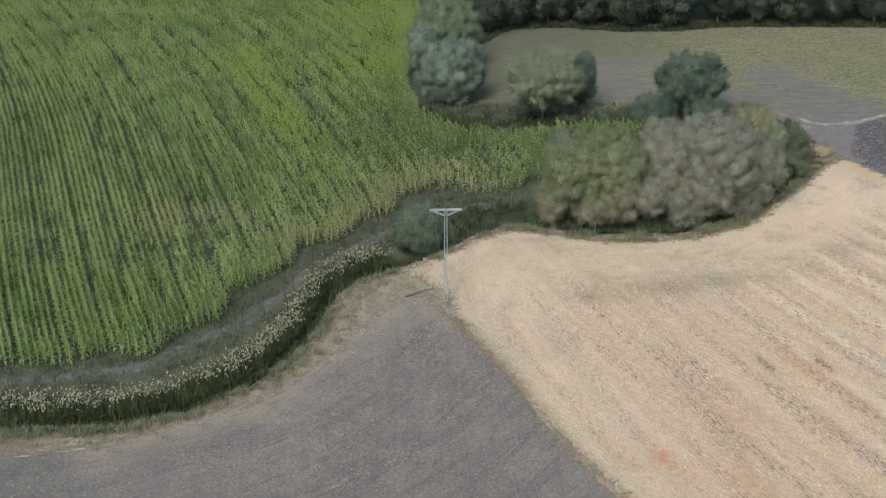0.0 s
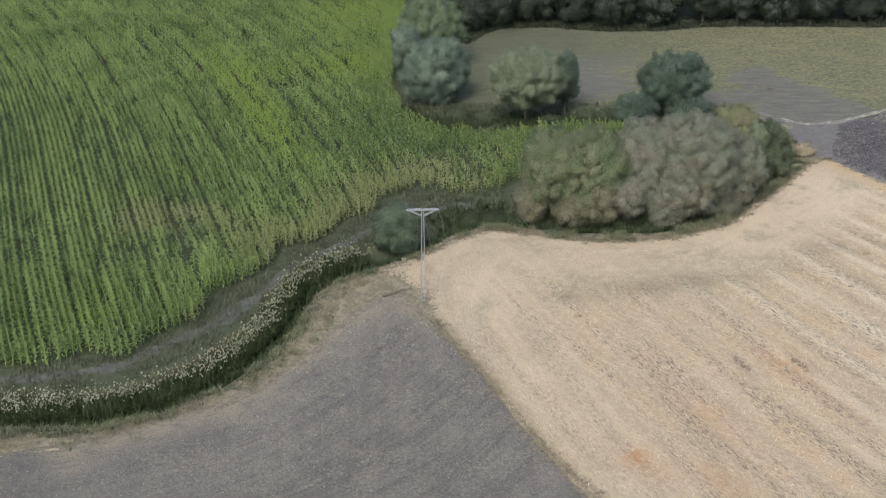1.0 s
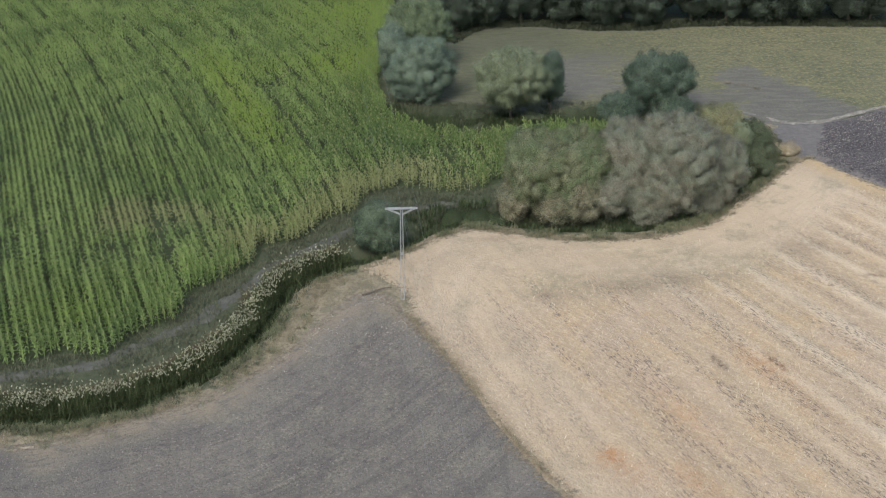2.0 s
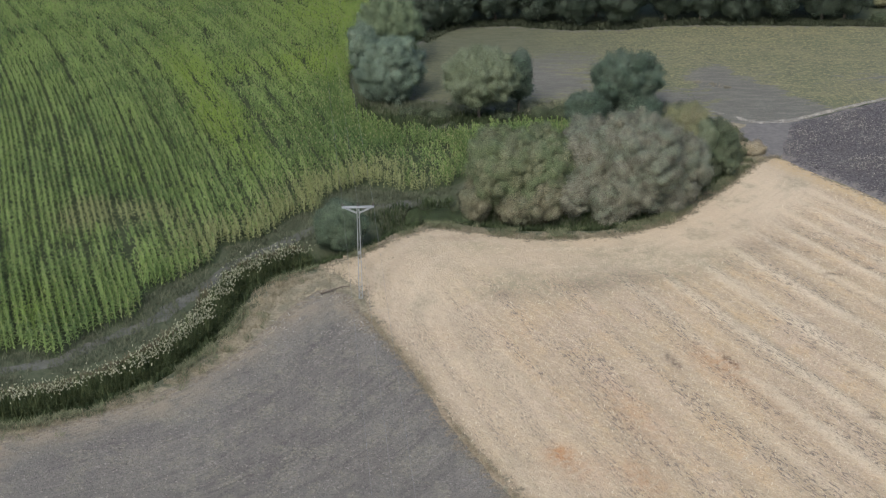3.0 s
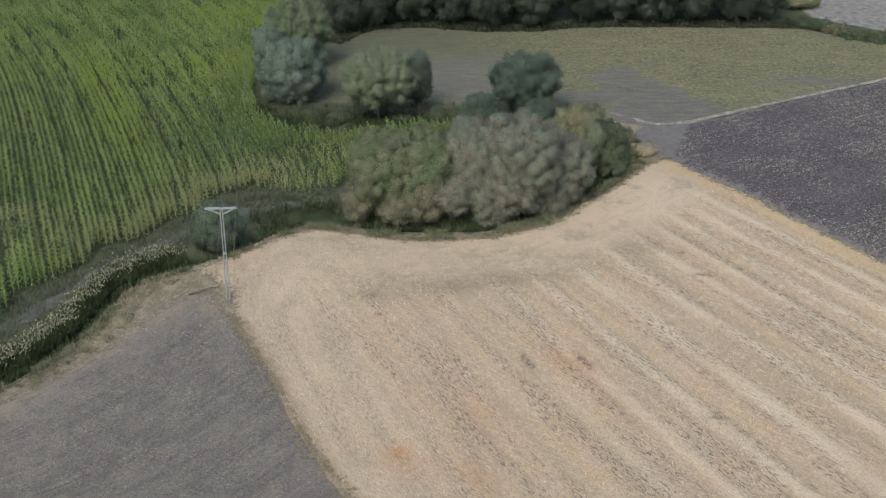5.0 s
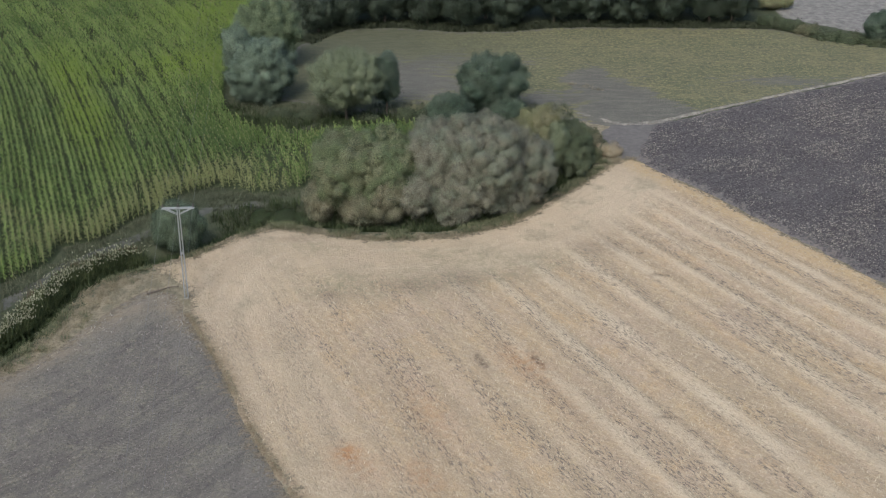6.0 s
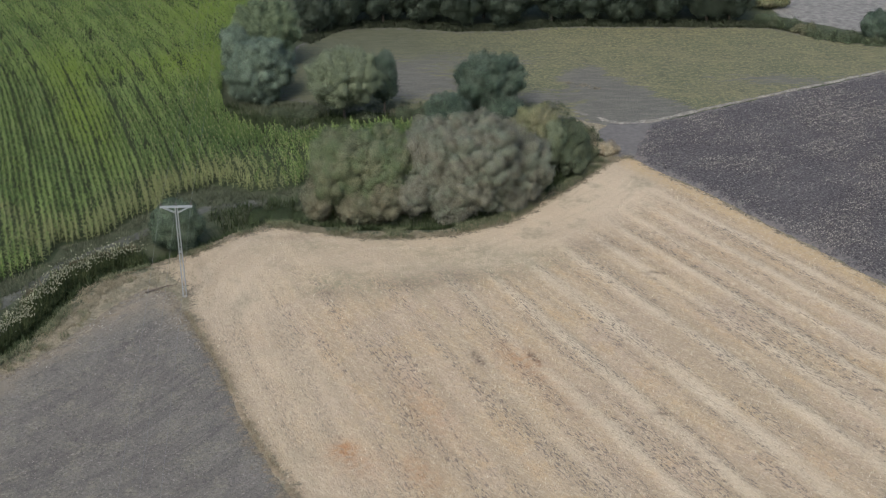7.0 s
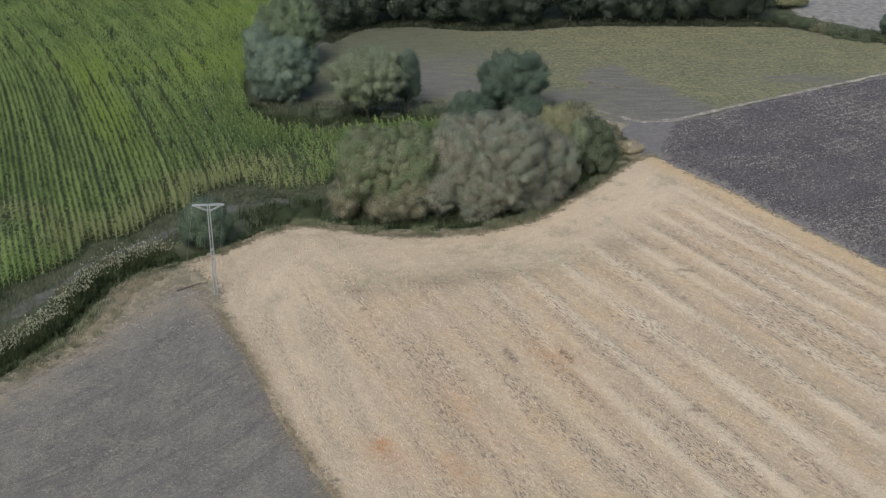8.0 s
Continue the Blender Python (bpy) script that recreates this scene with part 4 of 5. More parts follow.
def build_trees():
    g = np.random.default_rng
    woody("willow_tree", 1.1, 60.2, dome(g(1), 52, 5.1, 5.0, -0.8, 9.7, 1.2, flat=0.8), 61965, 0.115, LEAF_SILVER, 7.5, 0.32, "large silvery grey-green willow with rounded lobed crown", "tree", 11, fuzz=0.26, plume=1.2, bumpy=0.5)
    woody("willow_tree", -3.2, 66.4, dome(g(2), 16, 2.5, 2.4, 2.2, 9.2, 1.0), 18225, 0.12, LEAF_SILVER, 6.5, 0.18, "slim silvery willow standing behind the large willow", "tree", 12, fuzz=0.26, plume=1.2, bumpy=0.5)
    woody("willow_tree", 0.5, 74.5, dome(g(3), 44, 5.5, 5.2, 0.0, 11.4, 1.3), 51030, 0.115, LEAF_GREEN, 8, 0.30, "broad green willow at the edge of the maize", "tree", 13, puff=0.8, fuzz=0.32, plume=1.5, sink=1.0, heart=0.64, bumpy=0.32)
    woody("willow_tree", 13.9, 52.8, dome(g(4), 42, 5.9, 5.0, 1.5, 10.6, 1.35), 47385, 0.115, LEAF_OLIVE, 7.5, 0.24, "airy olive-green willow with a bare lower trunk", "tree", 14, puff=0.8, fuzz=0.32, plume=1.5, sink=1.0, heart=0.64, bumpy=0.3)
    woody("willow_tree", 19.5, 54.8, dome(g(5), 20, 2.3, 2.3, 1.4, 9.3, 0.95), 23692, 0.12, LEAF_DARK, 7, 0.18, "narrow darker willow behind the olive-green one", "tree", 15, puff=0.8, fuzz=0.32, plume=1.5, sink=1.0, heart=0.64, bumpy=0.32)
    woody("willow_tree", 34.4, 53.6, dome(g(6), 44, 5.3, 4.4, -0.3, 9.0, 1.1, flat=0.75, waist=0.14), 58320, 0.115, LEAF_DARK, 7.5, 0.28, "dark green tree with a broad flat-topped crown", "tree", 16, puff=0.78, fuzz=0.30, plume=1.5, sink=1.0, heart=0.64, bumpy=0.32)
    woody("shrub", 36.8, 50.4, dome(g(7), 16, 2.7, 2.4, 0.2, 4.0, 0.9), 18225, 0.12, LEAF_DARK, 2.5, 0.10, "dark green round shrub at the foot of the tree", "shrub", 17, stems=3, puff=0.6, fuzz=0.26, plume=1.3)
    woody("shrub", 28.4, 47.8, dome(g(8), 18, 3.5, 2.8, 0.0, 5.6, 0.95), 23692, 0.12, LEAF_DARK, 3, 0.10, "dark green dense round shrub beside the ditch", "shrub", 18, stems=3, puff=0.6, fuzz=0.26, plume=1.3)
    woody("shrub", -2.9, 12.6, dome(g(9), 26, 3.2, 2.8, 0.2, 7.0, 1.0), 36000, 0.11, LEAF_SHRUB, 4.2, 0.12, "grey-green rounded willow shrub by the power pole", "shrub", 19, stems=3, puff=0.75, fuzz=0.3, plume=1.3, bumpy=0.4)
    tam = "tamarisk thicket"
    woody("tamarisk_shrub", 15.0, 22.8, dome(g(20), 34, 3.6, 5.0, 0.4, 9.6, 1.25, flat=0.6, amp=0.22), 61508, 0.115, LEAF_TAMGREEN, 5, 0.15, "faded green and tan tamarisk with feathery crown", "shrub", 20, 4, 0.3, tam, puff=0.78, fuzz=0.27, plume=1.4, sink=1.0, heart=0.69, bumpy=0.28)
    woody("tamarisk_shrub", 20.0, 23.6, dome(g(21), 42, 5.0, 5.6, 0.4, 9.2, 1.3, flat=0.6, amp=0.22), 76270, 0.115, LEAF_TAMGREEN, 5, 0.16, "green and tan tamarisk with feathery crown", "shrub", 21, 4, 0.3, tam, puff=0.78, fuzz=0.27, plume=1.4, sink=1.0, heart=0.69, bumpy=0.28)
    woody("tamarisk_shrub", 26.2, 24.0, dome(g(22), 36, 3.6, 5.0, 0.4, 10.9, 1.3, flat=0.7, amp=0.22), 61508, 0.115, LEAF_TAMARISK, 6, 0.16, "tall pinkish grey tamarisk in a dense thicket", "shrub", 22, 4, 0.3, tam, puff=0.78, fuzz=0.27, plume=1.4, sink=1.0, heart=0.69, bumpy=0.28)
    woody("tamarisk_shrub", 31.8, 23.2, dome(g(23), 56, 6.0, 6.4, 0.4, 11.6, 1.4, flat=0.7, amp=0.22), 108256, 0.115, LEAF_TAMARISK, 7, 0.2, "largest pinkish grey tamarisk with a domed crown", "shrub", 23, 5, 0.3, tam, puff=0.78, fuzz=0.27, plume=1.4, sink=1.0, heart=0.69, bumpy=0.28)
    woody("tamarisk_shrub", 37.2, 26.4, dome(g(24), 38, 4.4, 5.2, 0.4, 9.3, 1.25, flat=0.6, amp=0.22), 63969, 0.115, LEAF_TAMARISK, 5, 0.15, "low spreading grey tamarisk at the field edge", "shrub", 24, 4, 0.3, tam, puff=0.78, fuzz=0.27, plume=1.4, sink=1.0, heart=0.69, bumpy=0.28)
    for i, (x, y, rx, h, mat) in enumerate(((17.4, 19.8, 2.6, 4.4, LEAF_TAMTAN), (12.8, 20.6, 2.2, 5.0, LEAF_TAMTAN), (20.8, 19.8, 2.6, 5.4, LEAF_TAMTAN), (23.8, 20.4, 2.8, 5.2, LEAF_TAMARISK), (29.0, 20.2, 3.4, 6.2, LEAF_TAMARISK), (35.6, 22.8, 2.8, 5.0, LEAF_TAMARISK))):
        woody("tamarisk_shrub", x, y, dome(g(30 + i), 24, rx, 2.6, 0.0, h, 0.9, flat=0.8), 20000, 0.12, mat, h * 0.6, 0.1, "low tan tamarisk at the front of the thicket", "shrub", 30 + i, 4, 0.3, tam, puff=0.78, fuzz=0.27, plume=1.4, sink=1.0, heart=0.69, bumpy=0.28)
    woody("shrub", 42.0, 34.6, dome(g(29), 20, 1.9, 2.0, 0.3, 7.0, 0.9), 16000, 0.11, LEAF_OLIVE, 4, 0.1, "bright olive-green shrub between thicket and bramble", "shrub", 29, stems=3, puff=0.7, fuzz=0.3, plume=1.3)
    woody("shrub", 39.6, 36.4, dome(g(25), 28, 3.7, 3.6, 0.3, 8.0, 1.1), 36450, 0.12, LEAF_YELLOW, 5, 0.14, "yellowing green shrub behind the tamarisk thicket", "shrub", 25, stems=3, puff=0.75, fuzz=0.3, plume=1.3)
    woody("shrub", 44.7, 37.4, dome(g(26), 30, 2.6, 6.4, -0.3, 6.0, 0.95), 29160, 0.11, LEAF_HEDGE, 2.5, 0.08, "tall dark green bramble by the ditch", "shrub", 26, stems=4, puff=0.6, fuzz=0.26, plume=1.3)
    woody("shrub", 46.9, 41.6, dome(g(27), 26, 2.5, 5.4, -0.2, 3.5, 0.8), 23692, 0.11, LEAF_BROWN, 1.6, 0.06, "low browning bramble sloping to the track", "shrub", 27, stems=4, puff=0.6, fuzz=0.26, plume=1.3)
    woody("shrub", 49.4, 39.2, dome(g(28), 9, 2.0, 1.3, -0.4, 1.4, 0.5), 9477, 0.10, LEAF_STRAW, 0.9, 0.04, "dry straw-coloured bush at the stubble corner", "shrub", 28, stems=3, puff=0.6, fuzz=0.26, plume=1.3)
    for i, (x, y, rx, h) in enumerate(((22.6, 51.6, 1.6, 1.7), (25.2, 51.8, 1.7, 1.9), (8.5, 52.6, 1.8, 1.3), (17.2, 51.8, 1.5, 1.2), (4.2, 53.0, 1.8, 1.5))):
        woody("shrub", x, y, dome(g(80 + i), 9, rx, 1.1, 0.0, h + 0.5, 0.55), 5832, 0.14, LEAF_HEDGE, h * 0.6, 0.05, "low dark green bramble in the back ditch", "shrub", 80 + i, stems=3, group="brambles in the back ditch", puff=0.6, fuzz=0.26, plume=1.3)
    for i, (x, y, rx, h) in enumerate(((5.6, 20.4, 1.7, 1.5), (8.4, 20.4, 1.8, 1.7), (11.0, 19.9, 1.6, 1.5))):
        woody("shrub", x, y, dome(g(90 + i), 12, rx, 1.5, -0.6, h + 0.3, 0.6), 6750, 0.14, LEAF_LUSH, h * 0.6, 0.05, "low lush green bramble filling the ditch", "shrub", 90 + i, stems=3, group="brambles filling the ditch", puff=0.6, fuzz=0.26, plume=1.3)
    # the wood beyond the meadow
    kinds = []
    for i in range(5):
        r = g(40 + i)
        c = dome(r, 40, 4.6 + 0.3 * i, 4.2, 0.4, 11.5 + 0.5 * i, 1.45)
        kinds.append(woody("forest_tree", 0, 0, c, 12000, 0.26, LEAF_FOREST, 9, 0.28, "dark green broadleaf tree in dense wood", "tree", 50 + i, group="wood beyond the meadow", puff=1.3, fuzz=0.24, heart=0.66, bumpy=0.6))
    r, spots = g(60), []
    base = [(7, 94.5), (11, 97.5), (18, 99.5), (25, 98.0), (32, 97.0), (39, 97.0), (46, 99.0), (53, 99.5), (60, 99.5), (67, 99.5), (73, 99.5), (77.0, 99.0)]
    for x, y in base:
        y -= 1.6
        spots += [(x + r.uniform(-1, 1), y + r.uniform(-0.5, 1.0)), (x + 3.4 + r.uniform(-1, 1), y + 6 + r.uniform(-1, 1))]
    spots = [(x, y) for x, y in spots if not (x > 80 and y > 100)]
    for i, (x, y) in enumerate(spots):
        m = pose(x, y, 0, 0, 0, r.uniform(0, 360)) @ Matrix.Scale(r.uniform(0.85, 1.12), 4)
        if i < 5:
            kinds[i].matrix_basis = m
        else:
            k = copy_thing(kinds[i % 5], m)
            k.matrix_basis = m
    hedge = [(83.6, 96.0, 3.0, 1.7), (87.0, 94.2, 2.8, 1.5), (89.6, 91.6, 2.4, 1.4), (91.8, 89.0, 2.6, 1.0), (95.4, 87.0, 3.0, 1.3), (99.6, 85.6, 2.8, 0.9)]
    for i, (x, y, rx, h) in enumerate(hedge):
        woody("shrub", x, y, dome(g(70 + i), 14, rx, 1.7, -0.3, h, 0.7, amp=0.5), 8000, 0.13, LEAF_BROWN if i == 2 else LEAF_HEDGE, h * 0.6, 0.05, "low green bramble along the far ditch", "shrub", 70 + i, stems=3, group="brambles along the far ditch", puff=0.6, fuzz=0.26, plume=1.3)
    woody("shrub", 100.2, 87.0, dome(g(76), 24, 3.4, 3.0, 0.2, 5.2, 1.0), 14000, 0.16, LEAF_DARK, 3.4, 0.1, "grey-green rounded shrub at the end of the meadow", "shrub", 76, stems=3, puff=0.6, fuzz=0.26, plume=1.3)
    woody("shrub", 86.5, 106.0, dome(g(77), 18, 3.6, 2.0, 0.1, 2.6, 0.9), 9000, 0.16, LEAF_YELLOW, 1.6, 0.07, "yellowish low shrub beyond the ditch", "shrub", 77, stems=3, puff=0.6, fuzz=0.26, plume=1.3)


build_trees()


# ---- the standing maize ----
def maize_plants():
    """A dozen maize plants, as arrays of corners and faces."""
    kinds = []
    for k in range(12):
        r = np.random.default_rng(100 + k)
        h, vs, fs = 2.25, [], []

        def quad(*q):
            i = len(vs)
            vs.extend(q)
            fs.append((i, i + 1, i + 2, i + 3))
        a = 0.0
        sx, sy = 0.022 * math.cos(a), 0.022 * math.sin(a)
        quad((-sx, -sy, 0), (sx, sy, 0), (sx, sy, h * 0.95), (-sx, -sy, h * 0.95))
        for j in range(8):
            z = h * (0.16 + 0.72 * j / 7) + r.uniform(-0.06, 0.06)
            w = a + (j % 2) * math.pi + r.normal(0, 0.6)
            ln = (0.42, 0.50, 0.54, 0.54, 0.51, 0.46, 0.39, 0.31)[j] * r.uniform(0.85, 1.15)
            wide = 0.07 if j < 6 else 0.058
            cx, cy, px, py = math.cos(w), math.sin(w), -math.sin(w) * wide, math.cos(w) * wide
            m, e = ln * 0.5, ln
            zm = z + (0.20 + 0.03 * j) * r.uniform(0.7, 1.2)
            ze = zm + r.uniform(-0.30, -0.05) + 0.02 * j
            quad((-px * 0.5, -py * 0.5, z), (px * 0.5, py * 0.5, z), (cx * m + px, cy * m + py, zm), (cx * m - px, cy * m - py, zm))
            quad((cx * m - px, cy * m - py, zm), (cx * m + px, cy * m + py, zm), (cx * e + px * 0.2, cy * e + py * 0.2, ze), (cx * e - px * 0.2, cy * e - py * 0.2, ze))
        for j in range(2):
            w = a + j * 1.57
            px, py = 0.075 * math.cos(w), 0.075 * math.sin(w)
            quad((-px * 0.3, -py * 0.3, h * 0.93), (px * 0.3, py * 0.3, h * 0.93), (px, py, h * 1.05), (-px, -py, h * 1.05))
        kinds.append((np.array(vs), np.array(fs)))
    return kinds


def build_maize():
    rng = np.random.default_rng(3)
    step = 0.29
    ys = np.arange(-16, 117, step)
    way = np.clip(ys, -20, 88) / 50
    bend = np.cumsum(0.371 - 0.136 * way + 0.142 * way ** 2) * step
    rows = np.arange(0, 226)
    rows = -95 + (rows // 6) * (5 * 0.73 + 0.98) + (rows % 6) * 0.73
    x = rows[:, None] - bend[None, :] + 0.5 * rough2(rows[:, None] * 0 + ys[None, :], rows[:, None], 40, 81)
    y = np.repeat(ys[None, :], len(rows), 0)
    row_id = np.repeat(np.arange(len(rows))[:, None], len(ys), 1)
    x, y, row_id = x.ravel(), y.ravel(), row_id.ravel()
    x, y = x + rng.normal(0, 0.03, len(x)), y + rng.normal(0, 0.09, len(y))
    d = depth_in(x, y, CORN_AREA) + 1.6 * rough2(x, y, 3.0, 82)
    ok = (d > 0.1) & (x > -47 - 0.295 * (y + 16))
    gap = lattice(row_id, np.zeros_like(row_id), 5)
    ok &= ~((gap < 0.05) & (rng.uniform(0, 1, len(x)) < 0.75 * smooth01(rough2(x * 0.0 + row_id * 9.0, y, 14, 83), -0.1, 0.1)))
    one = rough2(row_id * 61.0, y, 8, 88, 2)
    ok &= ~((one > 0.18) & (rng.uniform(0, 1, len(x)) < 0.55))
    sparse = smooth01(x, -4, 2) * smooth01(-y, -50, -24) * 0.40
    ok &= rng.uniform(0, 1, len(x)) > np.clip(0.06 + 0.12 * smooth01(rough2(x, y, 9, 84), 0.16, 0.34) + sparse, 0, 0.9)
    lane_id = 0.8 * (lattice(row_id, np.full_like(row_id, 3), 9) - 0.5)
    clump = rough2(row_id * 37.0, y, 1.1, 101, 2)
    x, y, d, one, lane_id, clump = x[ok], y[ok], d[ok], one[ok], lane_id[ok], clump[ok]
    edge, _ = line_dist(x, y, CORN_AREA[12:20])
    spot = lambda cx, cy, rx, ry, a=0: np.exp(-(((x - cx) + a * (y - cy)) / rx) ** 2 - ((y - cy) / ry) ** 2)
    dry = (1 - smooth01(edge, 1.0, 9.5)) * 0.95 + 1.5 * spot(-33, 17, 3.2, 4.2) + 1.3 * spot(-26.5, 17.5, 5.5, 3.4) + 0.25 * (1 - smooth01(d, 0, 2)) + 0.9 * rough2(x, y, 5, 85)
    dry = dry + 0.12 * smooth01(x, -2, 3) * (1 - smooth01(y, 34, 40)) + rng.normal(0, 0.18, len(x))
    dry = smooth01(dry, 0.20, 1.05) * 0.9
    yel = 1.3 * spot(-24.0, 53.6, 3.4, 20, 0.385) + 0.9 * spot(-11, 72, 6, 7) + 0.6 * spot(-24, 68, 8, 5) + 0.9 * spot(-12, 98, 8, 9) + 0.5 * spot(-33, -7, 7, 4) + 0.25 * smooth01(y, 55, 95) * smooth01(x, -50, -12)
    yel = np.clip(yel + 0.6 * rough2(x, y, 7, 86) + rng.normal(0, 0.10, len(x)), 0, 1)
    tall = 1.0 + 0.28 * rough2(x, y, 8, 87) - 0.16 * dry - 0.22 * sparse[ok] / 0.40 + 0.10 * rough2(x, y, 2.0, 89) - 0.5 * one + 0.12 * lane_id + 0.30 * clump + rng.normal(0, 0.045, len(x))
    patch = smooth01(x, -5, 2) * (1 - smooth01(y, 42, 46))
    yel, dry = yel * (1 - 0.8 * np.maximum(patch, 0.8 * spot(-6, 40, 8, 14))), np.clip(dry + 0.06 * patch, 0, 1)
    kinds = maize_plants()
    pick = rng.integers(0, len(kinds), len(x))
    turn = rng.uniform(0, 2 * np.pi, len(x))
    tone = np.clip(0.58 + 0.4 * lane_id + 0.9 * clump + 0.5 * rough2(x, y, 2.2, 88) - 2.2 * one + rng.normal(0, 0.28, len(x)) - 0.7 * patch - 0.6 * spot(-6, 38, 8, 14) - 0.6 * spot(-11, 47, 9, 11) - 0.85 * spot(-31.5, 30, 5, 7, 0.2) - 0.4 * spot(-28.5, 46, 2.5, 12, 0.385) - 0.4 * spot(-32, 96, 12, 8), 0, 1)
    crop = tagged(new("maize_crop"), "tall green maize in rows with drying tan patches", "maize")
    near = np.nonzero((d < 4.0) & (y < 3.0) & (x > -46))[0]
    near = near[np.argsort(y[near])][:300]
    single = np.zeros(len(x), bool)
    single[near] = True
    shared = {}
    for i in near:
        key = (int(pick[i]), int(yel[i] > 0.5))
        if key not in shared:
            pv, pf = kinds[key[0]]
            shared[key] = mesh_np("maize_plant", pv, pf, CORN, {"dry": np.where(np.arange(len(pv)) >= len(pv) - 8, 0.45, 0.08), "yellow": np.full(len(pv), 0.5 * key[1]), "tone": np.full(len(pv), 0.3 + 0.05 * key[0])})
        ob = part("maize_plant", shared[key], CORN, crop)
        ob.matrix_basis = Matrix.LocRotScale((x[i], y[i], 0.0), Euler((0, 0, turn[i])), (1, 1, tall[i]))
    vs, fs, a_dry, a_yel, a_tone, total = [], [], [], [], [], 0
    inner = (d > 4.0) & (y > 8.0)
    for k, far in itertools.product(range(len(kinds)), (False, True)):
        pv = kinds[k][0]
        if far:  # the stalks and lowest leaves stand hidden within the crop
            pv = pv[28:] * np.array([0.98, 0.98, 1.0])
        pf = np.arange(len(pv)).reshape(-1, 4)
        i = np.nonzero((pick == k) & ~single & (inner == far))[0]
        c, s = np.cos(turn[i])[:, None], np.sin(turn[i])[:, None]
        v = np.empty((len(i), len(pv), 3), np.float32)
        v[:, :, 0] = pv[None, :, 0] * c - pv[None, :, 1] * s + x[i][:, None]
        v[:, :, 1] = pv[None, :, 0] * s + pv[None, :, 1] * c + y[i][:, None]
        v[:, :, 2] = pv[None, :, 2] * tall[i][:, None]
        fs.append((pf[None] + (total + np.arange(len(i)) * len(pv))[:, None, None]).reshape(-1, 4))
        vs.append(v.reshape(-1, 3))
        tassel = np.where(np.arange(len(pv)) >= len(pv) - 8, 0.40, 0.0)
        a_dry.append(np.maximum(dry[i][:, None], tassel[None, :]).ravel())
        a_yel.append(np.repeat(yel[i], len(pv)))
        a_tone.append(np.repeat(tone[i], len(pv)))
        total += len(i) * len(pv)
    rest = mesh_np("maize_stand", np.concatenate(vs), np.concatenate(fs), CORN, {"dry": np.concatenate(a_dry), "yellow": np.concatenate(a_yel), "tone": np.concatenate(a_tone)})
    tagged(part("maize_stand", rest, CORN, crop), kind="stuff")


build_maize()


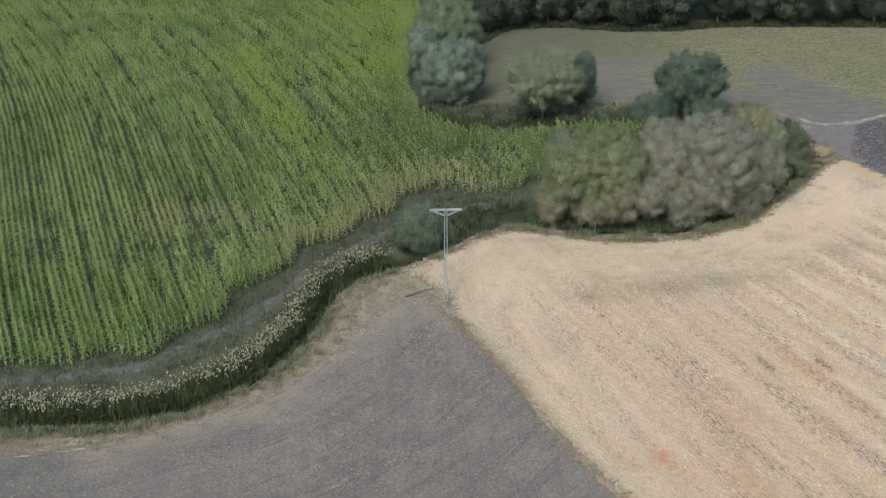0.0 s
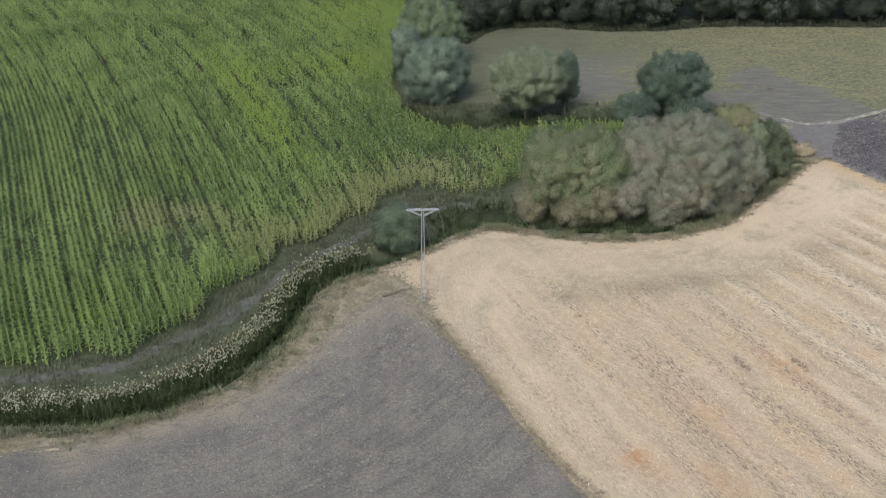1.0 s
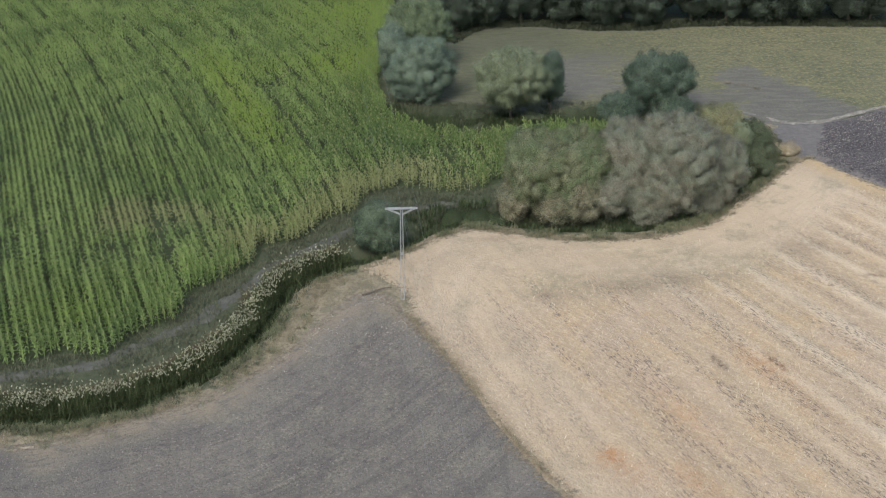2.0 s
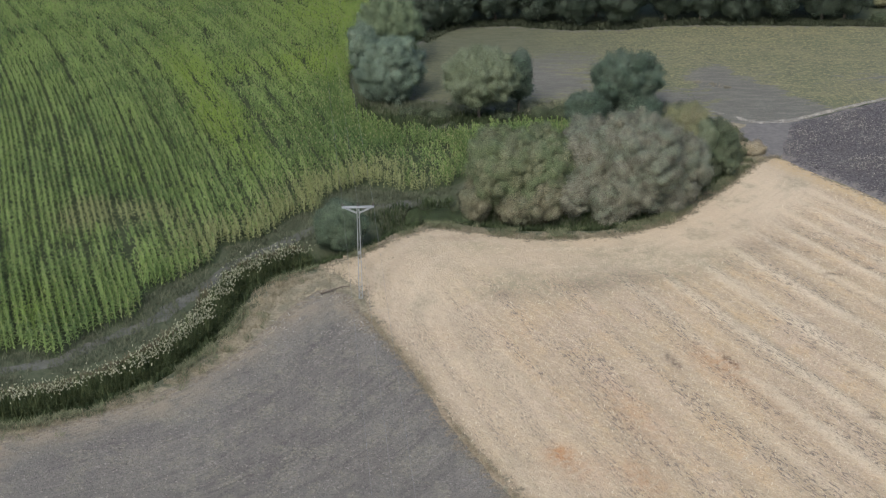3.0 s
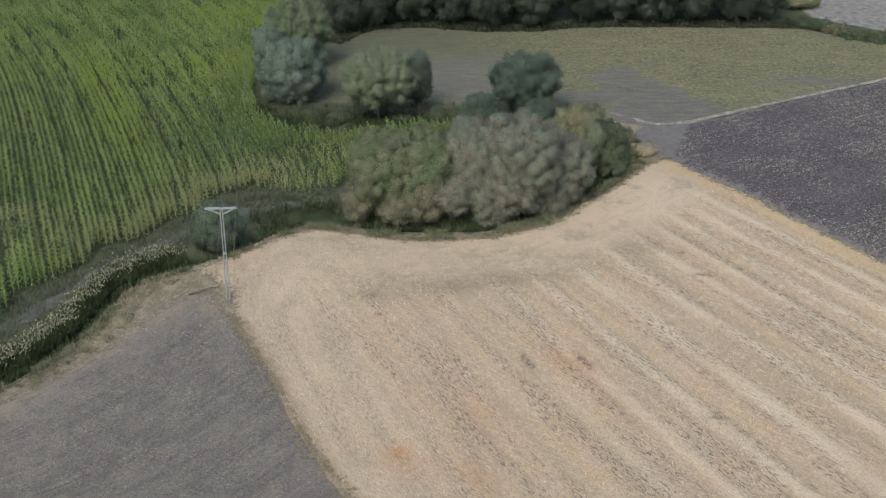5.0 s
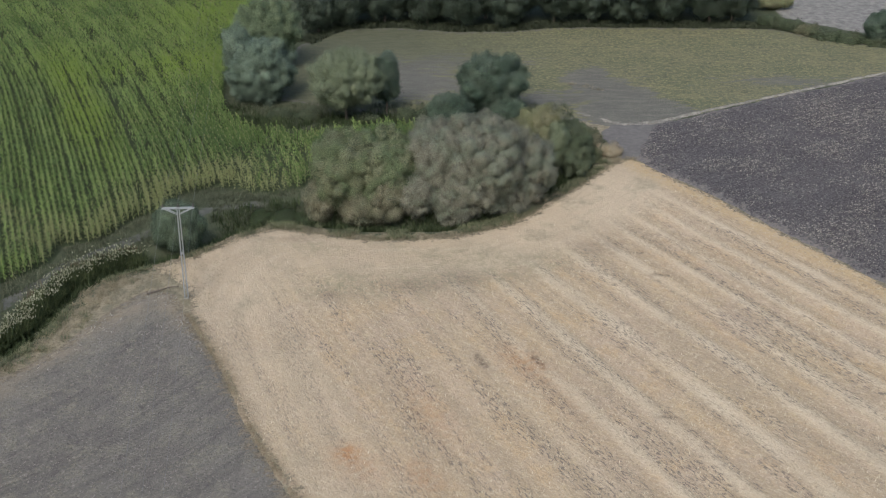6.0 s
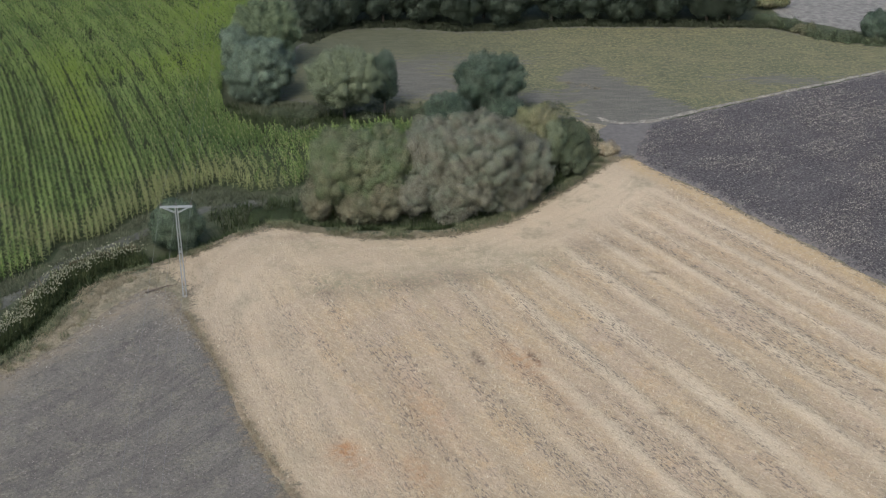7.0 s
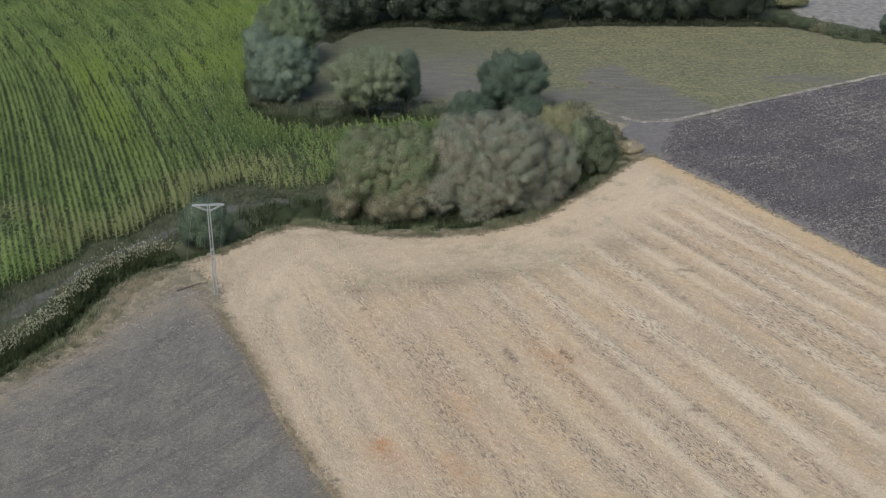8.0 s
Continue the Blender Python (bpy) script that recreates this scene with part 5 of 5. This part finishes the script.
# ---- reeds, sedges and grass along the ditch ----
def build_ditch_plants():
    r = np.random.default_rng(21)
    x, y = along_line(DITCH[:12], 2600, 0.1, 1.3, r, -48)
    keep_it = rough2(x, y, 4, 90) > -0.26
    x, y = x[keep_it], y[keep_it]
    roots = tufts(x, y, 3, 0.22, r)
    roots = roots[roots[:, 1] < 9.5]
    bed = stuff("reed_bed", "tall green reeds with pale feathery plumes in the ditch", "reeds")
    v1, f1 = blades(roots, 2.6, 0.07, 0.22, r)
    v2, f2 = blades(np.repeat(roots, 3, 0) + r.normal(0, 0.14, (len(roots) * 3, 3)) + np.array([0, 0, 0.8]), 0.9, 0.07, 0.9, r, 0.5)
    part("reed_leaves", mesh_np("reed_leaves", np.concatenate([v1, v2]), np.concatenate([f1, f2 + len(v1)]), REED), REED, bed)
    tips = v1.reshape(-1, 6, 3)[:, 4]
    tips = tips[(tips[:, 2] > 1.05 + 1.5 * rough2(tips[:, 0], tips[:, 1], 1.8, 98)) & (r.uniform(0, 1, len(tips)) < 0.8)]
    v3, f3 = blades(np.repeat(tips, 3, 0) - np.array([0, 0, 0.12]), 0.16, 0.085, 0.8, r, 0.4, 0.5)
    part("reed_plumes", mesh_np("reed_plumes", v3, f3, PLUME), PLUME, bed, "pale cream feathery reed plumes")

    x, y = along_line(DITCH, 3400, -1.5, 0.4, r, -48)
    x2, y2 = along_line(DITCH_BACK, 1500, -1.3, 1.3, r)
    x3, y3 = along_line(DITCH[13:], 1900, 0, 3.6, r)
    x4, y4 = r.uniform(-3, 34, 2200), r.uniform(45.5, 53.5, 2200)
    wet = (depth_in(x4, y4, CORN_AREA) < 0) & (rough2(x4, y4, 3, 94) > -0.12)
    x3, y3 = np.concatenate([x3, x4[wet]]), np.concatenate([y3, y4[wet]])
    x, y = np.concatenate([x, x2, x3]), np.concatenate([y, y2, y3])
    roots = tufts(x, y, 3, 0.2, r)
    v, f = blades(roots, 1.0, 0.08, 0.6, r)
    stuff_mesh("ditch_sedge", v, f, SEDGE, "dark green sedge filling the ditch", "sedge")

    x, y = along_line(BANK, 4600, -1.3, 0.9, r, -48)
    x2, y2 = along_line(BANK[:17], 1100, -3.6, -0.8, r, -48)
    thick = rough2(x2, y2, 1.8, 93) > 0.06
    x, y = np.concatenate([x, x2[thick]]), np.concatenate([y, y2[thick]])
    bush = rough2(x, y, 2.2, 97) > -0.03
    x, y = x[bush], y[bush]
    roots = tufts(x, y, 7, 0.2, r)
    v, f = blades(roots, 0.5, 0.042, 0.9, r)
    stuff_mesh("bank_herbs", v, f, HERB, "grey-green herbs on the ditch bank", "herbs")

    x, y = along_line(DITCH[:12], 3000, 1.1, 3.0, r, -48)
    ok = rough2(x, y, 2.5, 99) > -0.08
    v, f = blades(tufts(x[ok], y[ok], 5, 0.2, r), 0.8, 0.07, 0.6, r)
    stuff_mesh("brown_herbs", v, f, BROWNHERB, "browning rank herbs behind the reeds", "herbs")

    x, y = along_line(BANK[:16], 3000, -3.4, -0.6, r, -48)
    x2, y2 = along_line(STUBBLE_TOP[5:], 1600, -0.6, 1.0, r)
    x3, y3 = along_line(SOIL_EDGE[:8], 900, -0.1, 0.45, r)
    x4, y4 = r.uniform(-9, 3, 500), r.uniform(-2, 9, 500)
    x, y = np.concatenate([x, x2, x3, x4]), np.concatenate([y, y2, y3, y4])
    out = (depth_in(x, y, SOIL_AREA) < 0.3) & (rough2(x, y, 2.5, 91) > -0.15)
    roots = tufts(x[out], y[out], 5, 0.18, r)
    v, f = blades(roots, 0.32, 0.032, 1.1, r)
    stuff_mesh("dry_grass", v, f, DRYGRASS, "dry straw-coloured grass on the field margins", "grass")

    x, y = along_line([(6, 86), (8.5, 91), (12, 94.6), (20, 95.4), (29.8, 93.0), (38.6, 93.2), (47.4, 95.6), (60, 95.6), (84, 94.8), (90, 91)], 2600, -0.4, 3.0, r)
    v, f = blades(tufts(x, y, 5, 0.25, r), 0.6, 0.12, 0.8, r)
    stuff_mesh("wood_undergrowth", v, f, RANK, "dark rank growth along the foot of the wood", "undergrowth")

    x, y = along_line(TRACK_LINE, 5800, -3.4, 4.2, r, -48)
    x2, y2 = r.uniform(-8, 14, 1500), r.uniform(19, 29, 1500)
    x3, y3 = r.uniform(-4, 46, 3600), r.uniform(50.5, 58.5, 3600)
    x, y = np.concatenate([x, x2, x3]), np.concatenate([y, y2, y3])
    out = (depth_in(x, y, CORN_AREA) < 0.3) & (rough2(x, y, 2.0, 92) > -0.16) & (line_dist(x, y, TRACK_LINE)[0] > 0.15 + 1.2 * rough2(x, y, 1.5, 100))
    roots = tufts(x[out], y[out], 3, 0.2, r)
    v, f = blades(roots, 0.5, 0.06, 0.9, r)
    stuff_mesh("track_herbs", v, f, WEED, "low grey-green weeds along the maize track", "herbs")


build_ditch_plants()


# ---- the power line ----
def bar(bm, a, b, w, t):
    """A flat steel bar from a to b."""
    a, b = Vector(a), Vector(b)
    q = (b - a).to_track_quat("Z", "Y")
    ends = [[bm.verts.new(c + q @ Vector((sx * w / 2, sy * t / 2, 0))) for sx, sy in ((-1, -1), (1, -1), (1, 1), (-1, 1))] for c in (a, b)]
    for i in range(4):
        bm.faces.new((ends[0][i], ends[0][(i + 1) % 4], ends[1][(i + 1) % 4], ends[1][i]))
    bm.faces.new(ends[0][::-1])
    bm.faces.new(ends[1])


POLE_H, ARM = 10.55, 1.56


def pole_half(z):
    return 0.18 - 0.07 * z / POLE_H


def build_pole():
    pole = new("power_pole")
    tagged(pole, "grey galvanised steel lattice power pole with a crossarm", "power pole")
    bm = bmesh.new()
    bmesh.ops.create_cube(bm, size=1.0, matrix=Matrix.Translation((0, 0, -0.1)) @ Matrix.Diagonal((0.46, 0.46, 0.34, 1)))
    bmesh.ops.bevel(bm, geom=bm.edges[:], offset=0.04, segments=1, affect="EDGES")
    part("footing", bm, CONCRETE, pole, "dusty concrete footing")
    for sx, sy in ((-1, -1), (1, -1), (1, 1), (-1, 1)):
        bm = bmesh.new()
        a, b = pole_half(0), pole_half(POLE_H)
        bar(bm, (sx * a, sy * a, 0), (sx * b, sy * b, POLE_H), 0.085, 0.012)
        bar(bm, (sx * a, sy * a, 0), (sx * b, sy * b, POLE_H), 0.012, 0.085)
        part("leg", bm, STEEL, pole)
    levels = np.linspace(0.35, POLE_H - 0.15, 17)
    for z0, z1 in zip(levels[:-1], levels[1:]):
        for k, (ax, ay, bx, by) in enumerate(((-1, -1, 1, -1), (1, -1, 1, 1), (1, 1, -1, 1), (-1, 1, -1, -1))):
            a, b = pole_half(z0), pole_half(z1)
            flip = (int(round(z0 / (levels[1] - levels[0]))) + k) % 2
            p, q = ((ax, ay), (bx, by)) if flip else ((bx, by), (ax, ay))
            bm = bmesh.new()
            bar(bm, (p[0] * a, p[1] * a, z0), (q[0] * b, q[1] * b, z1), 0.045, 0.01)
            part("brace", bm, STEEL, pole)
    bm = bmesh.new()
    h = pole_half(5.4) + 0.02
    for sx, sy, tx, ty in ((-1, -1, 1, -1), (1, -1, 1, 1), (1, 1, -1, 1), (-1, 1, -1, -1)):
        bar(bm, (sx * h, sy * h, 5.4), (tx * h, ty * h, 5.4), 0.02, 0.16)
    part("splice_collar", bm, STEEL, pole)
    bm = bmesh.new()
    for sy in (-1, 1):
        y0 = sy * 0.14
        bar(bm, (-ARM - 0.1, y0, POLE_H + 0.06), (ARM + 0.1, y0, POLE_H + 0.06), 0.10, 0.10)
    for i in range(13):
        x0 = -ARM + i * ARM / 6
        bar(bm, (x0, -0.14, POLE_H + 0.10), (x0 + (0.2 if i < 12 else 0), 0.14, POLE_H + 0.10), 0.05, 0.02)
    part("crossarm", bm, STEEL, pole)
    for sx in (-1, 1):
        bm = bmesh.new()
        for sy in (-1, 1):
            bar(bm, (sx * (ARM - 0.15), sy * 0.14, POLE_H + 0.02), (sx * 0.12, sy * 0.13, POLE_H - 0.62), 0.06, 0.06)
        bar(bm, (sx * 0.9, -0.14, POLE_H - 0.21), (sx * 0.9, 0.14, POLE_H - 0.21), 0.05, 0.03)
        part("arm_strut", bm, STEEL, pole)
    for x0 in (-ARM, 0.0, ARM):
        bm = bmesh.new()
        z = POLE_H + 0.11
        for j in range(3):
            tube(bm, (x0, 0, z + 0.10 + 0.09 * j), (x0, 0, z + 0.18 + 0.09 * j), 0.125 - 0.02 * j, 0.07 - 0.012 * j, 10)
        tube(bm, (x0, 0, z + 0.36), (x0, 0, z + 0.45), 0.05, 0.04, 8)
        insulator = part("insulator", bm, CERAMIC, pole, "dark glazed pin insulator")
        bm = bmesh.new()
        tube(bm, (x0, 0, z - 0.02), (x0, 0, z + 0.12), 0.03, 0.03, 8)
        part("pin", bm, STEEL, insulator, "grey steel pin")
    return pole


LINE = Vector((0.112, -1.0, 0)).normalized()
SPAN = 128.0
pole = build_pole()
pole.matrix_basis = pose(0, 0, 0, 0, 0, 3.0)
for sign in (-1, 1):
    p = LINE * SPAN * sign
    copy_thing(pole, pose(p.x, p.y, 0, 0, 0, 3.0))
ACROSS = Vector((-LINE.y, LINE.x, 0))
for off in (-ARM, 0.0, ARM):
    for sign in (-1, 1):
        bm = bmesh.new()
        pts = []
        for i in range(33):
            s = i / 32
            p = ACROSS * off + LINE * (SPAN * sign * s)
            pts.append(Vector((p.x, p.y, POLE_H + 0.53 - 2.6 * 4 * s * (1 - s))))
        for a, b in zip(pts[:-1], pts[1:]):
            tube(bm, a, b, 0.009, 0.009, 5)
        me = bpy.data.meshes.new("power_cable")
        bm.to_mesh(me)
        bm.free()
        me.materials.append(WIRE)
        tagged(new("power_cable", me), "thin grey overhead power cable between the poles", "cable", "cables of the power line")


# ---- loose things on the fields ----
def build_loose():
    r = np.random.default_rng(33)
    # pale stalks on the dark ploughland
    n = 110000
    x, y = r.uniform(54, 112, n), r.uniform(0, 82, n)
    ok = (depth_in(x, y, PLOUGH_AREA) > 1.0) & (1.1 * rough2(x, y, 5, 95) + r.normal(0, 0.2, n) > 0.15)
    x, y = x[ok], y[ok]
    a, ln = r.uniform(0, np.pi, len(x)), r.uniform(0.04, 0.11, len(x))
    dx, dy = np.cos(a) * ln, np.sin(a) * ln
    wx, wy = -np.sin(a) * 0.022, np.cos(a) * 0.022
    z = 0.36 + 0.30 * rough2(x, y, 1.2, 43, 3) + 0.07 * np.sin((x * 0.52 - y * 0.85) * 2 * np.pi / 1.6) + r.uniform(-0.05, 0.06, len(x))
    v = np.stack([np.stack([x - dx - wx, y - dy - wy, z], 1), np.stack([x + dx - wx, y + dy - wy, z + 0.03], 1), np.stack([x + dx + wx, y + dy + wy, z + 0.07], 1), np.stack([x - dx + wx, y - dy + wy, z + 0.05], 1)], 1).reshape(-1, 3)
    stuff_mesh("stalk_litter", v, np.arange(len(v)).reshape(-1, 4), LITTER, "pale broken stalks lying on dark ploughland", "straw")
    # straw blown on the soil round the pole
    n = 900
    x, y = -2 + r.normal(0, 5, n), -4 + r.normal(0, 4, n)
    ok = (depth_in(x, y, SOIL_AREA) > 0.2) & (rough2(x, y, 2.5, 96) > 0.0)
    x, y = x[ok], y[ok]
    v, f = blades(np.stack([x, y, 0.10 + 0 * x], 1), 0.14, 0.05, 3.0, r)
    stuff_mesh("straw_litter", v, f, LITTER, "pale straw blown over bare soil by the pole", "straw")
    # standing stubble and loose straw
    n = 80000
    x, y = r.uniform(0, 80, n), r.uniform(-38, 36, n)
    sw = stubble_attrs(x, y)
    ok = (depth_in(x, y, STUBBLE_AREA) > 0.4) & (r.uniform(0, 1, n) < (0.28 + 0.6 * sw["swath"]) * sw["rows"] - 0.4 * sw["worn"])
    x, y = x[ok], y[ok]
    roots = np.stack([x, y, 0.05 + 0 * x], 1)
    v, f = blades(roots, 0.24, 0.055, 1.1, r)
    stuff_mesh("straw_stubble", v, f, STRAW, "cut straw standing and lying on the stubble field", "straw")
    for k, (tx, ty, tr) in enumerate(((49.3, 65.6, 1.5), (50.9, 64.4, 1.1), (47.2, 66.8, 1.0))):
        a = r.uniform(0, 6.28, 60)
        q = np.stack([tx + np.cos(a) * tr * r.uniform(0, 1, 60), ty + np.sin(a) * tr * r.uniform(0, 0.7, 60), np.full(60, 0.05)], 1)
        v, f = blades(q, 0.28, 0.05, 1.3, r)
        tagged(new("grass_tussock", mesh_np("grass_tussock", v, f, DRYGRASS)), "dry yellow grass tussock on the meadow", "grass", "tussocks on the meadow")
    # a dead branch near the pole
    bm = bmesh.new()
    p = [Vector((-4.3, 0.5, 0.25)), Vector((-3.2, 1.1, 0.32)), Vector((-2.2, 1.9, 0.3)), Vector((-1.2, 2.2, 0.25))]
    for i in range(3):
        tube(bm, p[i], p[i + 1], 0.10 - 0.02 * i, 0.08 - 0.02 * i, 6)
    tube(bm, p[1], (-3.4, 2.0, 0.45), 0.05, 0.02, 5)
    tube(bm, p[2], (-1.9, 1.1, 0.35), 0.05, 0.02, 5)
    me = bpy.data.meshes.new("dead_branch")
    bm.to_mesh(me)
    bm.free()
    me.materials.append(WOOD)
    tagged(new("dead_branch", me), "dry dead branch lying on soil beside the pole", "branch")


build_loose()
